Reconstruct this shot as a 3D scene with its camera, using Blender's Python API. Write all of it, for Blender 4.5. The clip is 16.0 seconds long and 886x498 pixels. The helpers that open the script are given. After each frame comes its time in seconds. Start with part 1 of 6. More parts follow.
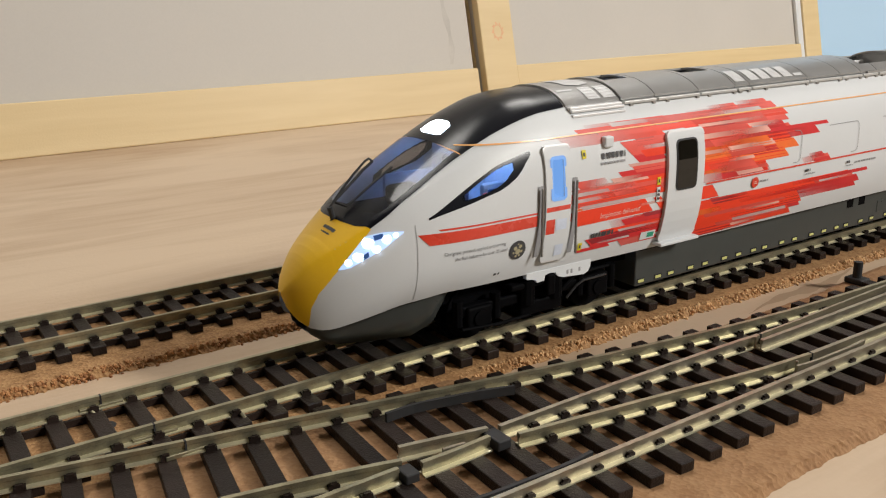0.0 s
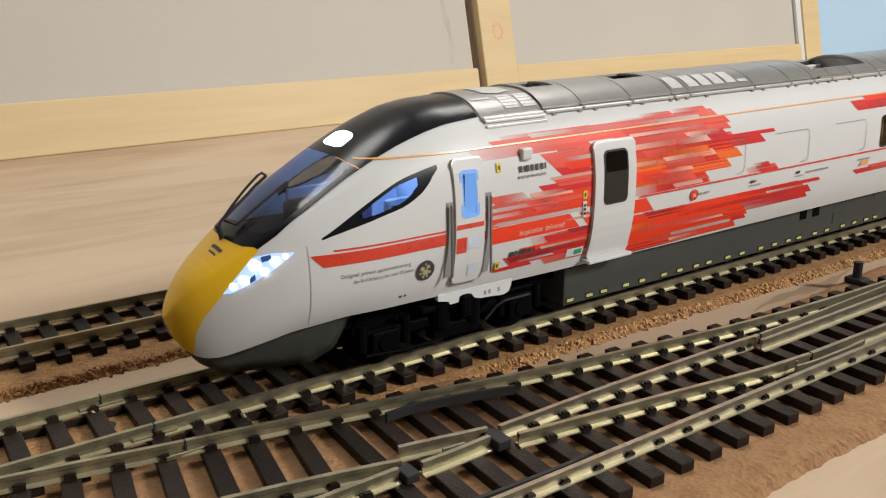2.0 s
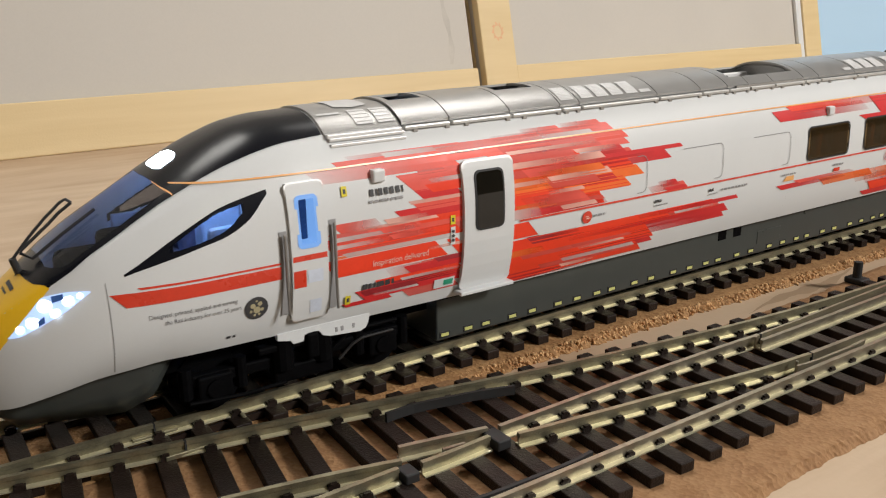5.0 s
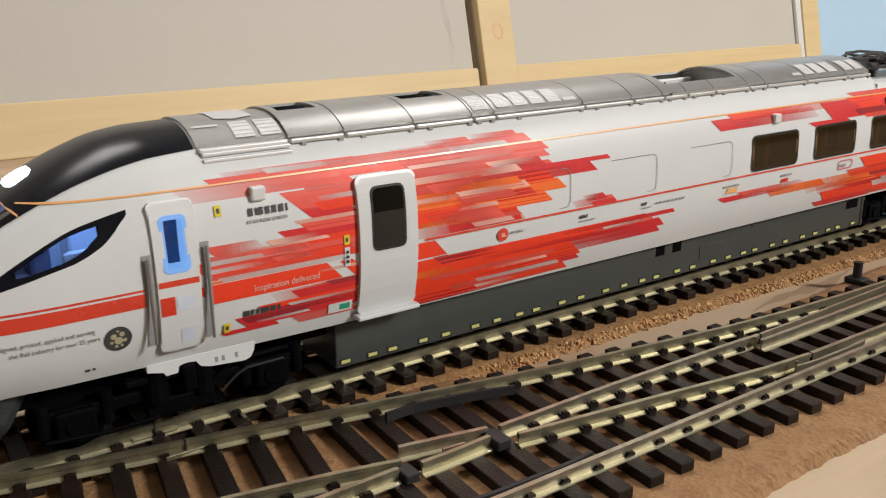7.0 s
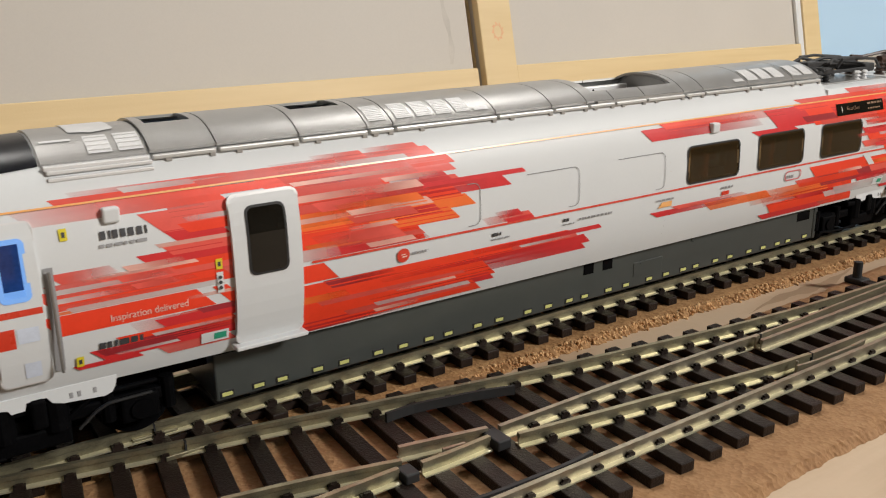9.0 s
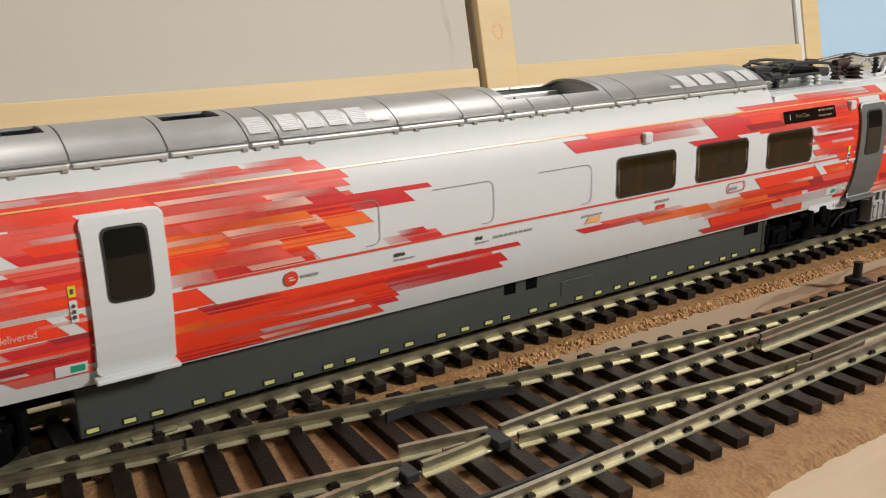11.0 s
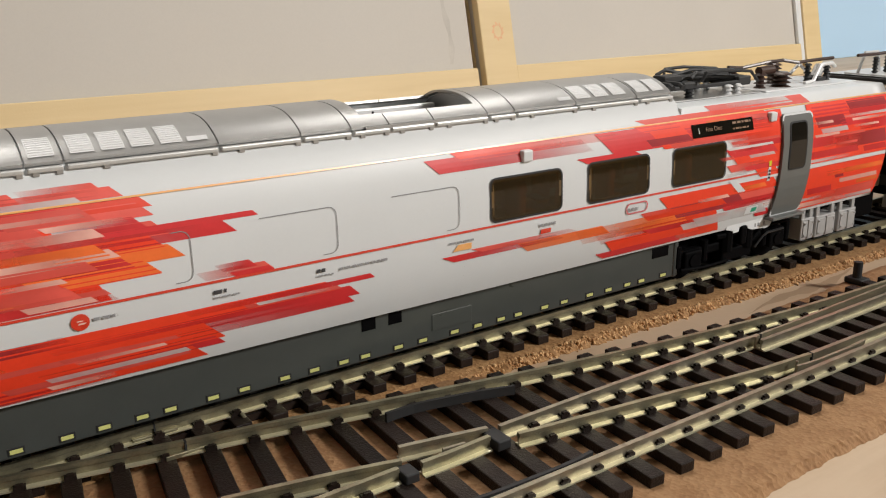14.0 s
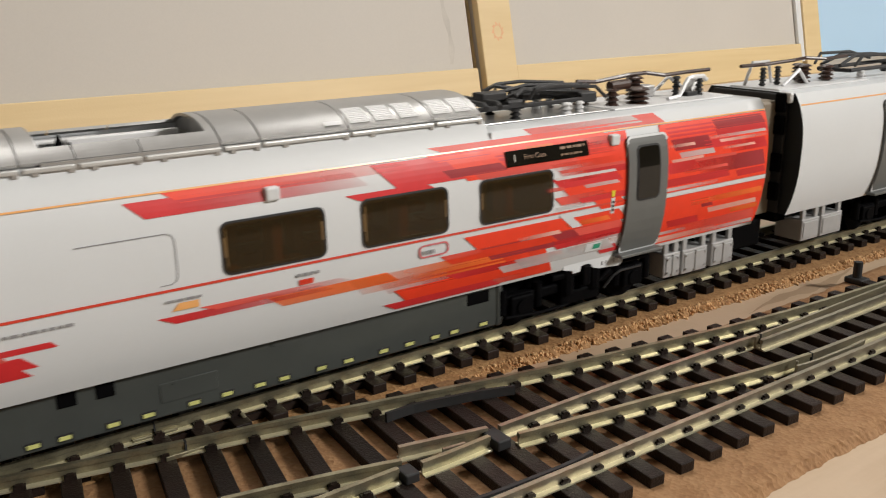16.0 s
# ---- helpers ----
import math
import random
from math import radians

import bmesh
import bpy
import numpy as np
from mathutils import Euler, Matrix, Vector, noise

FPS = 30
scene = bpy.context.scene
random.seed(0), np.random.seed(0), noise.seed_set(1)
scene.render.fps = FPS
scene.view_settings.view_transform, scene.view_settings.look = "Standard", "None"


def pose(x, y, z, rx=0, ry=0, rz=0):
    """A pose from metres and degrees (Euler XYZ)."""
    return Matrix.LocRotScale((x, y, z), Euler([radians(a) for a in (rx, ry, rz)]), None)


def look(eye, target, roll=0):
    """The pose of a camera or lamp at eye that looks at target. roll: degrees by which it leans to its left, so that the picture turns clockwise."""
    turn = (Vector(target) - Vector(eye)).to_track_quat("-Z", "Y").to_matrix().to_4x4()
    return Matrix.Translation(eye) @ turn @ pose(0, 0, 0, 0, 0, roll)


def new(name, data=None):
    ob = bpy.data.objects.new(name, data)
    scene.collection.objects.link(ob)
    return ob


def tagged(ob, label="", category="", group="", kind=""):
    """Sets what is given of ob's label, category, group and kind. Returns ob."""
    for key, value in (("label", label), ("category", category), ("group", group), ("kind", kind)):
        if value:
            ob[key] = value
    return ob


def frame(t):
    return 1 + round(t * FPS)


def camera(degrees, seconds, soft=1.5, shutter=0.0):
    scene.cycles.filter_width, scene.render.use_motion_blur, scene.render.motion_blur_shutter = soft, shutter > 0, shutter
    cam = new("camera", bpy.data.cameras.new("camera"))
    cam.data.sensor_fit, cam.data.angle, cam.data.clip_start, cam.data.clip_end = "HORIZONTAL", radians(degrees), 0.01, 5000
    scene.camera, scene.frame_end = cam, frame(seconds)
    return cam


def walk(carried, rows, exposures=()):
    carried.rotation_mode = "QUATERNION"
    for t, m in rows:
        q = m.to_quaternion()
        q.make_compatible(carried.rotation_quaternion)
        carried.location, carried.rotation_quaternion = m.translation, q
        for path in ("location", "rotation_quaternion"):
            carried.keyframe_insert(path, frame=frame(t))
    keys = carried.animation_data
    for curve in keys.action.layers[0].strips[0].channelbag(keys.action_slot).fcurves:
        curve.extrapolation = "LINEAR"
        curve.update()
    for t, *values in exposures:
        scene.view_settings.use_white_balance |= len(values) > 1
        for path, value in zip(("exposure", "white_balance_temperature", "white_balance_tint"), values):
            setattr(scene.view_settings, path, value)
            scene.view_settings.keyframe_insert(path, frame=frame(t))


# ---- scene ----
MM = 0.001
cam = camera(54.206, 16.0, soft=1.15, shutter=0.5)
YAW, PITCH = radians(33.960), radians(-16.789)
EYE = Vector((0.0, -0.15119, 0.07273))
AIM = EYE + Vector((math.sin(YAW) * math.cos(PITCH), math.cos(YAW) * math.cos(PITCH), math.sin(PITCH)))
walk(cam, [(0.0, look(EYE, AIM, -0.80)), (16.0, look(EYE, AIM, -0.80))])

# way that the train has gone, in millimetres, second by second
TRAVEL = [(0, 0), (0.5, 5.6), (1, 11.73), (1.5, 17.04), (2, 22.97), (2.5, 28.41), (3, 34.22), (3.5, 39.94), (4, 46.19),
          (6.5, 74.72), (7, 80.96), (7.5, 86.71), (8, 92.91), (8.5, 98.66), (9, 104.78), (11.5, 133.63), (12, 139.37),
          (12.5, 144.73), (13, 151.14), (13.5, 156.53), (14, 162.9), (14.5, 168.32), (15, 182.84), (15.5, 199.55), (16, 218.42)]
NOSE_X = 63.0          # the nose tip at the start
CAR2_X = 360.0         # the second car's front end, from the nose tip

# ---------------------------------------------------------------- light
scene.view_settings.exposure = 0.0
world = bpy.data.worlds.new("room_air")
scene.world = world
world.use_nodes = True
world.node_tree.nodes["Background"].inputs[0].default_value = (1.0, 0.96, 0.9, 1)
world.node_tree.nodes["Background"].inputs[1].default_value = 0.05


def area_lamp(name, eye, target, size, power, colour):
    d = bpy.data.lights.new(name, "AREA")
    d.shape, d.size, d.energy, d.color = "DISK", size, power, colour
    ob = new(name, d)
    ob.matrix_world = look(eye, target)
    return ob


area_lamp("ceiling_lamp_light", (1.08, -1.28, 0.98), (0.25, 0.0, 0.0), 0.36, 32.5, (1.0, 0.965, 0.91))
area_lamp("ceiling_lamp_light", (-0.05, 0.52, 1.32), (0.05, 0.0, 0.0), 0.5, 6.0, (1.0, 0.965, 0.91))
area_lamp("ceiling_lamp_light", (0.95, 0.50, 1.38), (0.35, 0.0, 0.0), 0.5, 6.0, (1.0, 0.965, 0.91))


# ---------------------------------------------------------------- materials
def mat(name, colour, rough=0.5, metal=0.0, vary=0.08, size=300.0, bump=0.0, bump_size=2000.0, per=0.0, coat=0.0, spec=0.5):
    """Plain surface with a coarse stain and a fine grain; sizes are noise scales per metre."""
    m = bpy.data.materials.new(name)
    m.use_nodes = True
    nt = m.node_tree
    b = nt.nodes["Principled BSDF"]
    b.inputs["Roughness"].default_value = rough
    b.inputs["Metallic"].default_value = metal
    b.inputs["Coat Weight"].default_value = coat
    b.inputs["Coat Roughness"].default_value = 0.08
    b.inputs["Specular IOR Level"].default_value = spec
    tc = nt.nodes.new("ShaderNodeTexCoord")
    n1 = nt.nodes.new("ShaderNodeTexNoise")
    n1.inputs["Scale"].default_value, n1.inputs["Detail"].default_value = size, 6
    n2 = nt.nodes.new("ShaderNodeTexNoise")
    n2.inputs["Scale"].default_value, n2.inputs["Detail"].default_value = bump_size, 4
    nt.links.new(tc.outputs["Object"], n1.inputs[0])
    nt.links.new(tc.outputs["Object"], n2.inputs[0])
    mixv = nt.nodes.new("ShaderNodeMath")
    mixv.operation = "MULTIPLY_ADD"
    nt.links.new(n1.outputs[0], mixv.inputs[0])
    mixv.inputs[1].default_value = 0.65
    half = nt.nodes.new("ShaderNodeMath")
    half.operation = "MULTIPLY"
    half.inputs[1].default_value = 0.35
    nt.links.new(n2.outputs[0], half.inputs[0])
    nt.links.new(half.outputs[0], mixv.inputs[2])
    ramp = nt.nodes.new("ShaderNodeValToRGB")
    ramp.color_ramp.elements[0].position, ramp.color_ramp.elements[1].position = 0.3, 0.7
    ramp.color_ramp.elements[0].color = [max(0, c * (1 - vary)) for c in colour] + [1]
    ramp.color_ramp.elements[1].color = [min(1, c * (1 + vary)) for c in colour] + [1]
    nt.links.new(mixv.outputs[0], ramp.inputs[0])
    out = ramp.outputs[0]
    if per:
        info = nt.nodes.new("ShaderNodeObjectInfo")
        hsv = nt.nodes.new("ShaderNodeHueSaturation")
        mr = nt.nodes.new("ShaderNodeMapRange")
        mr.inputs[3].default_value, mr.inputs[4].default_value = 1 - per, 1 + per
        nt.links.new(info.outputs["Random"], mr.inputs[0])
        nt.links.new(mr.outputs[0], hsv.inputs["Value"])
        nt.links.new(out, hsv.inputs["Color"])
        out = hsv.outputs[0]
    nt.links.new(out, b.inputs["Base Color"])
    rr = nt.nodes.new("ShaderNodeMapRange")
    rr.inputs[3].default_value, rr.inputs[4].default_value = max(0.02, rough * 0.8), min(1, rough * 1.2)
    nt.links.new(n1.outputs[0], rr.inputs[0])
    nt.links.new(rr.outputs[0], b.inputs["Roughness"])
    if bump:
        bp = nt.nodes.new("ShaderNodeBump")
        bp.inputs["Strength"].default_value, bp.inputs["Distance"].default_value = bump, 0.0004
        nt.links.new(n2.outputs[0], bp.inputs["Height"])
        nt.links.new(bp.outputs[0], b.inputs["Normal"])
    return m


def glow(name, colour, strength, base=(0.8, 0.85, 0.9)):
    m = bpy.data.materials.new(name)
    m.use_nodes = True
    b = m.node_tree.nodes["Principled BSDF"]
    b.inputs["Base Color"].default_value = (*base, 1)
    b.inputs["Emission Color"].default_value = (*colour, 1)
    b.inputs["Emission Strength"].default_value = strength
    return m


def glass(name, tint, rough=0.03, clear=0.8, base=(0.01, 0.01, 0.012), ior=1.45):
    """Thin pane: part clear, part gloss."""
    m = bpy.data.materials.new(name)
    m.use_nodes = True
    nt = m.node_tree
    out = nt.nodes["Material Output"]
    b = nt.nodes["Principled BSDF"]
    b.inputs["Base Color"].default_value = (*base, 1)
    b.inputs["IOR"].default_value = ior
    b.inputs["Roughness"].default_value = rough
    tr = nt.nodes.new("ShaderNodeBsdfTransparent")
    tr.inputs[0].default_value = (*tint, 1)
    mx = nt.nodes.new("ShaderNodeMixShader")
    mx.inputs[0].default_value = clear
    nt.links.new(b.outputs[0], mx.inputs[1])
    nt.links.new(tr.outputs[0], mx.inputs[2])
    nt.links.new(mx.outputs[0], out.inputs[0])
    return m


def wood(name, light, dark, along, across, rough=0.55, stretch=(1, 12, 12)):
    """Planed timber: stretched grain with broad soft bands."""
    m = mat(name, light, rough, 0, 0.1, along, 0.15, across)
    nt = m.node_tree
    b = nt.nodes["Principled BSDF"]
    tc = nt.nodes.new("ShaderNodeTexCoord")
    mp = nt.nodes.new("ShaderNodeMapping")
    mp.inputs["Scale"].default_value = stretch
    n = nt.nodes.new("ShaderNodeTexNoise")
    n.inputs["Scale"].default_value, n.inputs["Detail"].default_value, n.inputs["Distortion"].default_value = along, 8, 0.6
    r = nt.nodes.new("ShaderNodeValToRGB")
    r.color_ramp.elements[0].position, r.color_ramp.elements[1].position = 0.35, 0.68
    r.color_ramp.elements[0].color, r.color_ramp.elements[1].color = (*dark, 1), (*light, 1)
    nt.links.new(tc.outputs["Object"], mp.inputs[0])
    nt.links.new(mp.outputs[0], n.inputs[0])
    nt.links.new(n.outputs[0], r.inputs[0])
    nt.links.new(r.outputs[0], b.inputs["Base Color"])
    return m


def plywood(name, light, dark):
    """Rotary-cut veneer: broad wandering bands along the board, with fine pores in them."""
    m = wood(name, light, dark, 9, 700, 0.55, (1, 9, 9))
    nt = m.node_tree
    b = nt.nodes["Principled BSDF"]
    tc = nt.nodes.new("ShaderNodeTexCoord")
    total = None
    for scale, stretch, warp, weight in ((4.5, (1, 4, 1), 1.8, 0.68), (14.0, (1, 6, 1), 1.0, 0.24), (60.0, (1, 14, 1), 0.3, 0.08)):
        mp = nt.nodes.new("ShaderNodeMapping")
        mp.inputs["Scale"].default_value = stretch
        mp.inputs["Rotation"].default_value = (0, 0, 0.06)
        n = nt.nodes.new("ShaderNodeTexNoise")
        n.inputs["Scale"].default_value, n.inputs["Detail"].default_value, n.inputs["Distortion"].default_value = scale, 5, warp
        nt.links.new(tc.outputs["Object"], mp.inputs[0])
        nt.links.new(mp.outputs[0], n.inputs[0])
        ad = nt.nodes.new("ShaderNodeMath")
        ad.operation = "MULTIPLY_ADD"
        ad.inputs[1].default_value, ad.inputs[2].default_value = weight, 0.0
        nt.links.new(n.outputs[0], ad.inputs[0])
        if total is not None:
            nt.links.new(total, ad.inputs[2])
        total = ad.outputs[0]
    r = nt.nodes.new("ShaderNodeValToRGB")
    e = r.color_ramp.elements
    e[0].position, e[0].color, e[1].position, e[1].color = 0.34, (*dark, 1), 0.56, (*light, 1)
    mid = e.new(0.46)
    mid.color = (*[p * 0.62 + q * 0.38 for p, q in zip(light, dark)], 1)
    nt.links.new(total, r.inputs[0])
    nt.links.new(r.outputs[0], b.inputs["Base Color"])
    return m


def granules(name, pale, deep, size, rough=0.85):
    """Pressed cork: grains of two browns with relief."""
    m = mat(name, pale, rough, 0, 0.1, 200)
    nt = m.node_tree
    b = nt.nodes["Principled BSDF"]
    tc = nt.nodes.new("ShaderNodeTexCoord")
    vo = nt.nodes.new("ShaderNodeTexVoronoi")
    vo.inputs["Scale"].default_value = size
    no = nt.nodes.new("ShaderNodeTexNoise")
    no.inputs["Scale"].default_value, no.inputs["Detail"].default_value = size * 0.16, 5
    ad = nt.nodes.new("ShaderNodeMath")
    ad.operation = "MULTIPLY_ADD"
    ad.inputs[1].default_value, ad.inputs[2].default_value = 0.45, 0.0
    sep = nt.nodes.new("ShaderNodeSeparateColor")
    nt.links.new(tc.outputs["Object"], vo.inputs[0])
    nt.links.new(tc.outputs["Object"], no.inputs[0])
    nt.links.new(vo.outputs["Color"], sep.inputs[0])
    nt.links.new(sep.outputs[0], ad.inputs[0])
    nt.links.new(no.outputs[0], ad.inputs[2])
    r = nt.nodes.new("ShaderNodeValToRGB")
    r.color_ramp.elements[0].position, r.color_ramp.elements[1].position = 0.4, 0.95
    r.color_ramp.elements[0].color, r.color_ramp.elements[1].color = (*deep, 1), (*pale, 1)
    nt.links.new(ad.outputs[0], r.inputs[0])
    nt.links.new(r.outputs[0], b.inputs["Base Color"])
    bp = nt.nodes.new("ShaderNodeBump")
    bp.inputs["Strength"].default_value, bp.inputs["Distance"].default_value = 0.5, 0.0003
    nt.links.new(vo.outputs["Distance"], bp.inputs["Height"])
    nt.links.new(bp.outputs[0], b.inputs["Normal"])
    return m


def streak_mat(name, colour, ends):
    """Printed streak that fades along its length: ends are the cover at its two ends (1 full, 0 bare)."""
    m = mat(name, colour, 0.42, 0, 0.06, 350, spec=0.35)
    nt = m.node_tree
    b = nt.nodes["Principled BSDF"]
    tc = nt.nodes.new("ShaderNodeTexCoord")
    sp = nt.nodes.new("ShaderNodeSeparateXYZ")
    ra = nt.nodes.new("ShaderNodeMapRange")
    ra.inputs[3].default_value, ra.inputs[4].default_value = ends
    n = nt.nodes.new("ShaderNodeTexNoise")
    mp = nt.nodes.new("ShaderNodeMapping")
    mp.inputs["Scale"].default_value = (25, 25, 380)
    n.inputs["Scale"].default_value, n.inputs["Detail"].default_value = 1.0, 3
    nt.links.new(tc.outputs["Object"], mp.inputs[0])
    nt.links.new(mp.outputs[0], n.inputs[0])
    nt.links.new(tc.outputs["Generated"], sp.inputs[0])
    nt.links.new(sp.outputs[0], ra.inputs[0])
    ad = nt.nodes.new("ShaderNodeMath")
    ad.operation = "MULTIPLY_ADD"
    ad.use_clamp = True
    ad.inputs[1].default_value = 0.3
    nt.links.new(n.outputs[0], ad.inputs[0])
    sb = nt.nodes.new("ShaderNodeMath")
    sb.operation = "SUBTRACT"
    sb.inputs[1].default_value = 0.15
    nt.links.new(ra.outputs[0], sb.inputs[0])
    nt.links.new(sb.outputs[0], ad.inputs[2])
    nt.links.new(ad.outputs[0], b.inputs["Alpha"])
    return m


WHITE = mat("white_satin_paint", (0.66, 0.68, 0.695), 0.44, 0, 0.02, 60, spec=0.34)
YELLOW = mat("yellow_nose_paint", (0.90, 0.53, 0.014), 0.32, 0, 0.04, 120, coat=0.15)
BLACK = mat("black_gloss_paint", (0.004, 0.005, 0.009), 0.24, 0, 0.1, 120, spec=0.35)
RUBBER = mat("black_rubber", (0.015, 0.015, 0.016), 0.6, 0, 0.2, 400)
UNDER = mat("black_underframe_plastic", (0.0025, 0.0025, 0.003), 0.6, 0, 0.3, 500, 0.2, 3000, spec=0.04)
SKIRT = mat("dark_grey_plastic", (0.054, 0.060, 0.057), 0.3, 0, 0.08, 200, 0.05, 4000, spec=0.6)
SILVER = mat("silver_roof_paint", (0.42, 0.415, 0.41), 0.34, 0.55, 0.06, 250, 0.03, 5000)
SILVER_PALE = mat("pale_silver_paint", (0.69, 0.69, 0.695), 0.4, 0.15, 0.04, 250)
HANDRAIL = mat("dull_metal_rail", (0.22, 0.21, 0.20), 0.4, 0.5, 0.1, 500)
DOORGREY = mat("grey_door_plastic", (0.13, 0.135, 0.13), 0.4, 0, 0.05, 300)
TINTED = mat("dark_tinted_glazing", (0.010, 0.0085, 0.006), 0.08, 0, 0.6, 60, spec=0.3)
GLASS = glass("clear_glazing", (0.86, 0.9, 1.0), 0.03, 0.8)
CARGLASS = glass("brown_tinted_glazing", (0.62, 0.46, 0.27), 0.04, 0.7, (0.075, 0.055, 0.026))
SCREENGLASS = glass("tinted_windscreen", (0.46, 0.48, 0.55), 0.1, 0.52, (0.04, 0.04, 0.041), 1.65)
ORANGE = mat("orange_line_paint", (0.85, 0.43, 0.15), 0.3, 0, 0.05, 300)
RED = mat("red_band_paint", (0.66, 0.045, 0.02), 0.28, 0, 0.06, 250, coat=0.2)
SIGNYELLOW = mat("yellow_sticker", (0.72, 0.6, 0.03), 0.4, 0, 0.05, 300)
TEXT = mat("dark_lettering", (0.05, 0.05, 0.055), 0.5, 0, 0.1, 300)
TEXTGREY = mat("grey_lettering", (0.30, 0.30, 0.31), 0.5, 0, 0.1, 300)
TEXTPALE = mat("pale_lettering", (0.8, 0.55, 0.48), 0.5, 0, 0.1, 300)
GREEN = mat("green_sticker", (0.03, 0.33, 0.2), 0.4, 0, 0.1, 300)
BROWN = mat("brown_insulator", (0.05, 0.025, 0.018), 0.35, 0, 0.2, 400)
LAMP = glow("white_led", (0.72, 0.86, 1.0), 30.0)
CABLIGHT = glow("blue_white_cab_led", (0.30, 0.53, 1.0), 24.0)
CABBLUE = mat("pale_cab_plastic", (0.48, 0.5, 0.56), 0.5, 0, 0.1, 300)
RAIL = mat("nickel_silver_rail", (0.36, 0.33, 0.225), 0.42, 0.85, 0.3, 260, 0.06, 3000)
# paler copy of the rail metal: lamp sheen on the foot, put into colour
FOOTSHEEN = mat("rail_foot_sheen", (0.66, 0.625, 0.46), 0.36, 0.7, 0.15, 260, 0.05, 3000)
RAILDULL = mat("worn_nickel_rail", (0.42, 0.38, 0.29), 0.38, 0.9, 0.2, 300, 0.05, 3000)
SLEEPER = mat("black_brown_sleeper_plastic", (0.017, 0.0105, 0.008), 0.45, 0, 0.3, 300, 0.4, 2500, per=0.3, spec=0.22)
CORK = granules("pressed_cork", (0.40, 0.225, 0.095), (0.22, 0.105, 0.035), 1700)
# darker cork for the front sheet, with foreground shade put into its colour
CORKFRONT = granules("shaded_pressed_cork", (0.34, 0.19, 0.088), (0.255, 0.13, 0.055), 1300)
# lighter copy of the torn edge: the main strip's stronger light as colour
CORKEDGE_LIT = granules("lit_torn_cork_edge", (0.72, 0.46, 0.23), (0.42, 0.22, 0.09), 1000)
CORKEDGE = granules("torn_cork_edge", (0.46, 0.225, 0.085), (0.17, 0.06, 0.02), 1300)
BOARD = plywood("plywood_baseboard", (0.55, 0.42, 0.295), (0.40, 0.275, 0.175))
PINE = wood("planed_pine", (0.70, 0.545, 0.305), (0.655, 0.50, 0.27), 9, 900, 0.5, (1, 14, 14))
PANEL = mat("grey_cream_hardboard", (0.53, 0.50, 0.46), 0.6, 0, 0.04, 12, 0.05, 900)
SMUDGE = mat("grey_smudge", (0.485, 0.455, 0.415), 0.6, 0, 0.2, 60)
BLUE = mat("sky_blue_emulsion", (0.47, 0.68, 0.90), 0.7, 0, 0.03, 8)
PLASTER = mat("warm_grey_plaster", (0.34, 0.32, 0.29), 0.8, 0, 0.04, 3)
CARPET = mat("brown_floor", (0.25, 0.2, 0.16), 0.9, 0, 0.1, 20)
STAIN = mat("brown_wood_stain", (0.36, 0.255, 0.165), 0.6, 0, 0.15, 80)
REDMARK = mat("faded_red_mark", (0.70, 0.36, 0.20), 0.6, 0, 0.2, 200)


# ---------------------------------------------------------------- mesh helpers, in millimetres
def part(name, bm, material, parent=None, label="", smooth=False):
    for v in bm.verts:
        v.co *= MM
    me = bpy.data.meshes.new(name)
    bm.to_mesh(me)
    bm.free()
    me.materials.append(material)
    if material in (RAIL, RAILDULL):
        me.materials.append(FOOTSHEEN)
    if smooth:
        me.polygons.foreach_set("use_smooth", [True] * len(me.polygons))
    ob = new(name, me)
    ob.parent = parent
    if label:
        ob["label"] = label
    return ob


def thing(name, label, category, m=None, group="", kind=""):
    ob = new(name)
    ob.empty_display_size = 0.01
    if m is not None:
        ob.matrix_basis = m
    return tagged(ob, label, category, group, kind)


def box(bm, x0, x1, y0, y1, z0, z1, bevel=0.0):
    r = bmesh.ops.create_cube(bm, size=1)
    bmesh.ops.transform(bm, verts=r["verts"], matrix=Matrix.Translation(((x0 + x1) / 2, (y0 + y1) / 2, (z0 + z1) / 2))
                        @ Matrix.Diagonal((x1 - x0, y1 - y0, z1 - z0, 1)))
    if bevel:
        es = list({e for v in r["verts"] for e in v.link_edges})
        bmesh.ops.bevel(bm, geom=es, offset=bevel, segments=2, affect="EDGES", profile=0.5)
    return bm


def boxed(*a, **k):
    return box(bmesh.new(), *a, **k)


def rod(bm, a, b, r, n=8, r2=None):
    a, b = Vector(a), Vector(b)
    q = (b - a).to_track_quat("Z", "Y").to_matrix().to_4x4()
    bmesh.ops.create_cone(bm, cap_ends=True, segments=n, radius1=r, radius2=r if r2 is None else r2, depth=(b - a).length,
                          matrix=Matrix.Translation((a + b) / 2) @ q)
    return bm


def rods(points, r, n=8):
    """One bent tube through the points."""
    ps = [Vector(p) for p in points]
    bm = bmesh.new()
    rings = []
    for i, p in enumerate(ps):
        d = (ps[min(i + 1, len(ps) - 1)] - ps[max(i - 1, 0)]).normalized()
        u = d.orthogonal().normalized() if i == 0 else (last - d * last.dot(d)).normalized()
        last = u
        w = d.cross(u)
        rings.append([bm.verts.new(p + (u * math.cos(k * 6.2832 / n) + w * math.sin(k * 6.2832 / n)) * r) for k in range(n)])
    for p, q in zip(rings, rings[1:]):
        for k in range(n):
            bm.faces.new((p[k], p[(k + 1) % n], q[(k + 1) % n], q[k]))
    bm.faces.new(rings[0][::-1])
    bm.faces.new(rings[-1])
    return bm


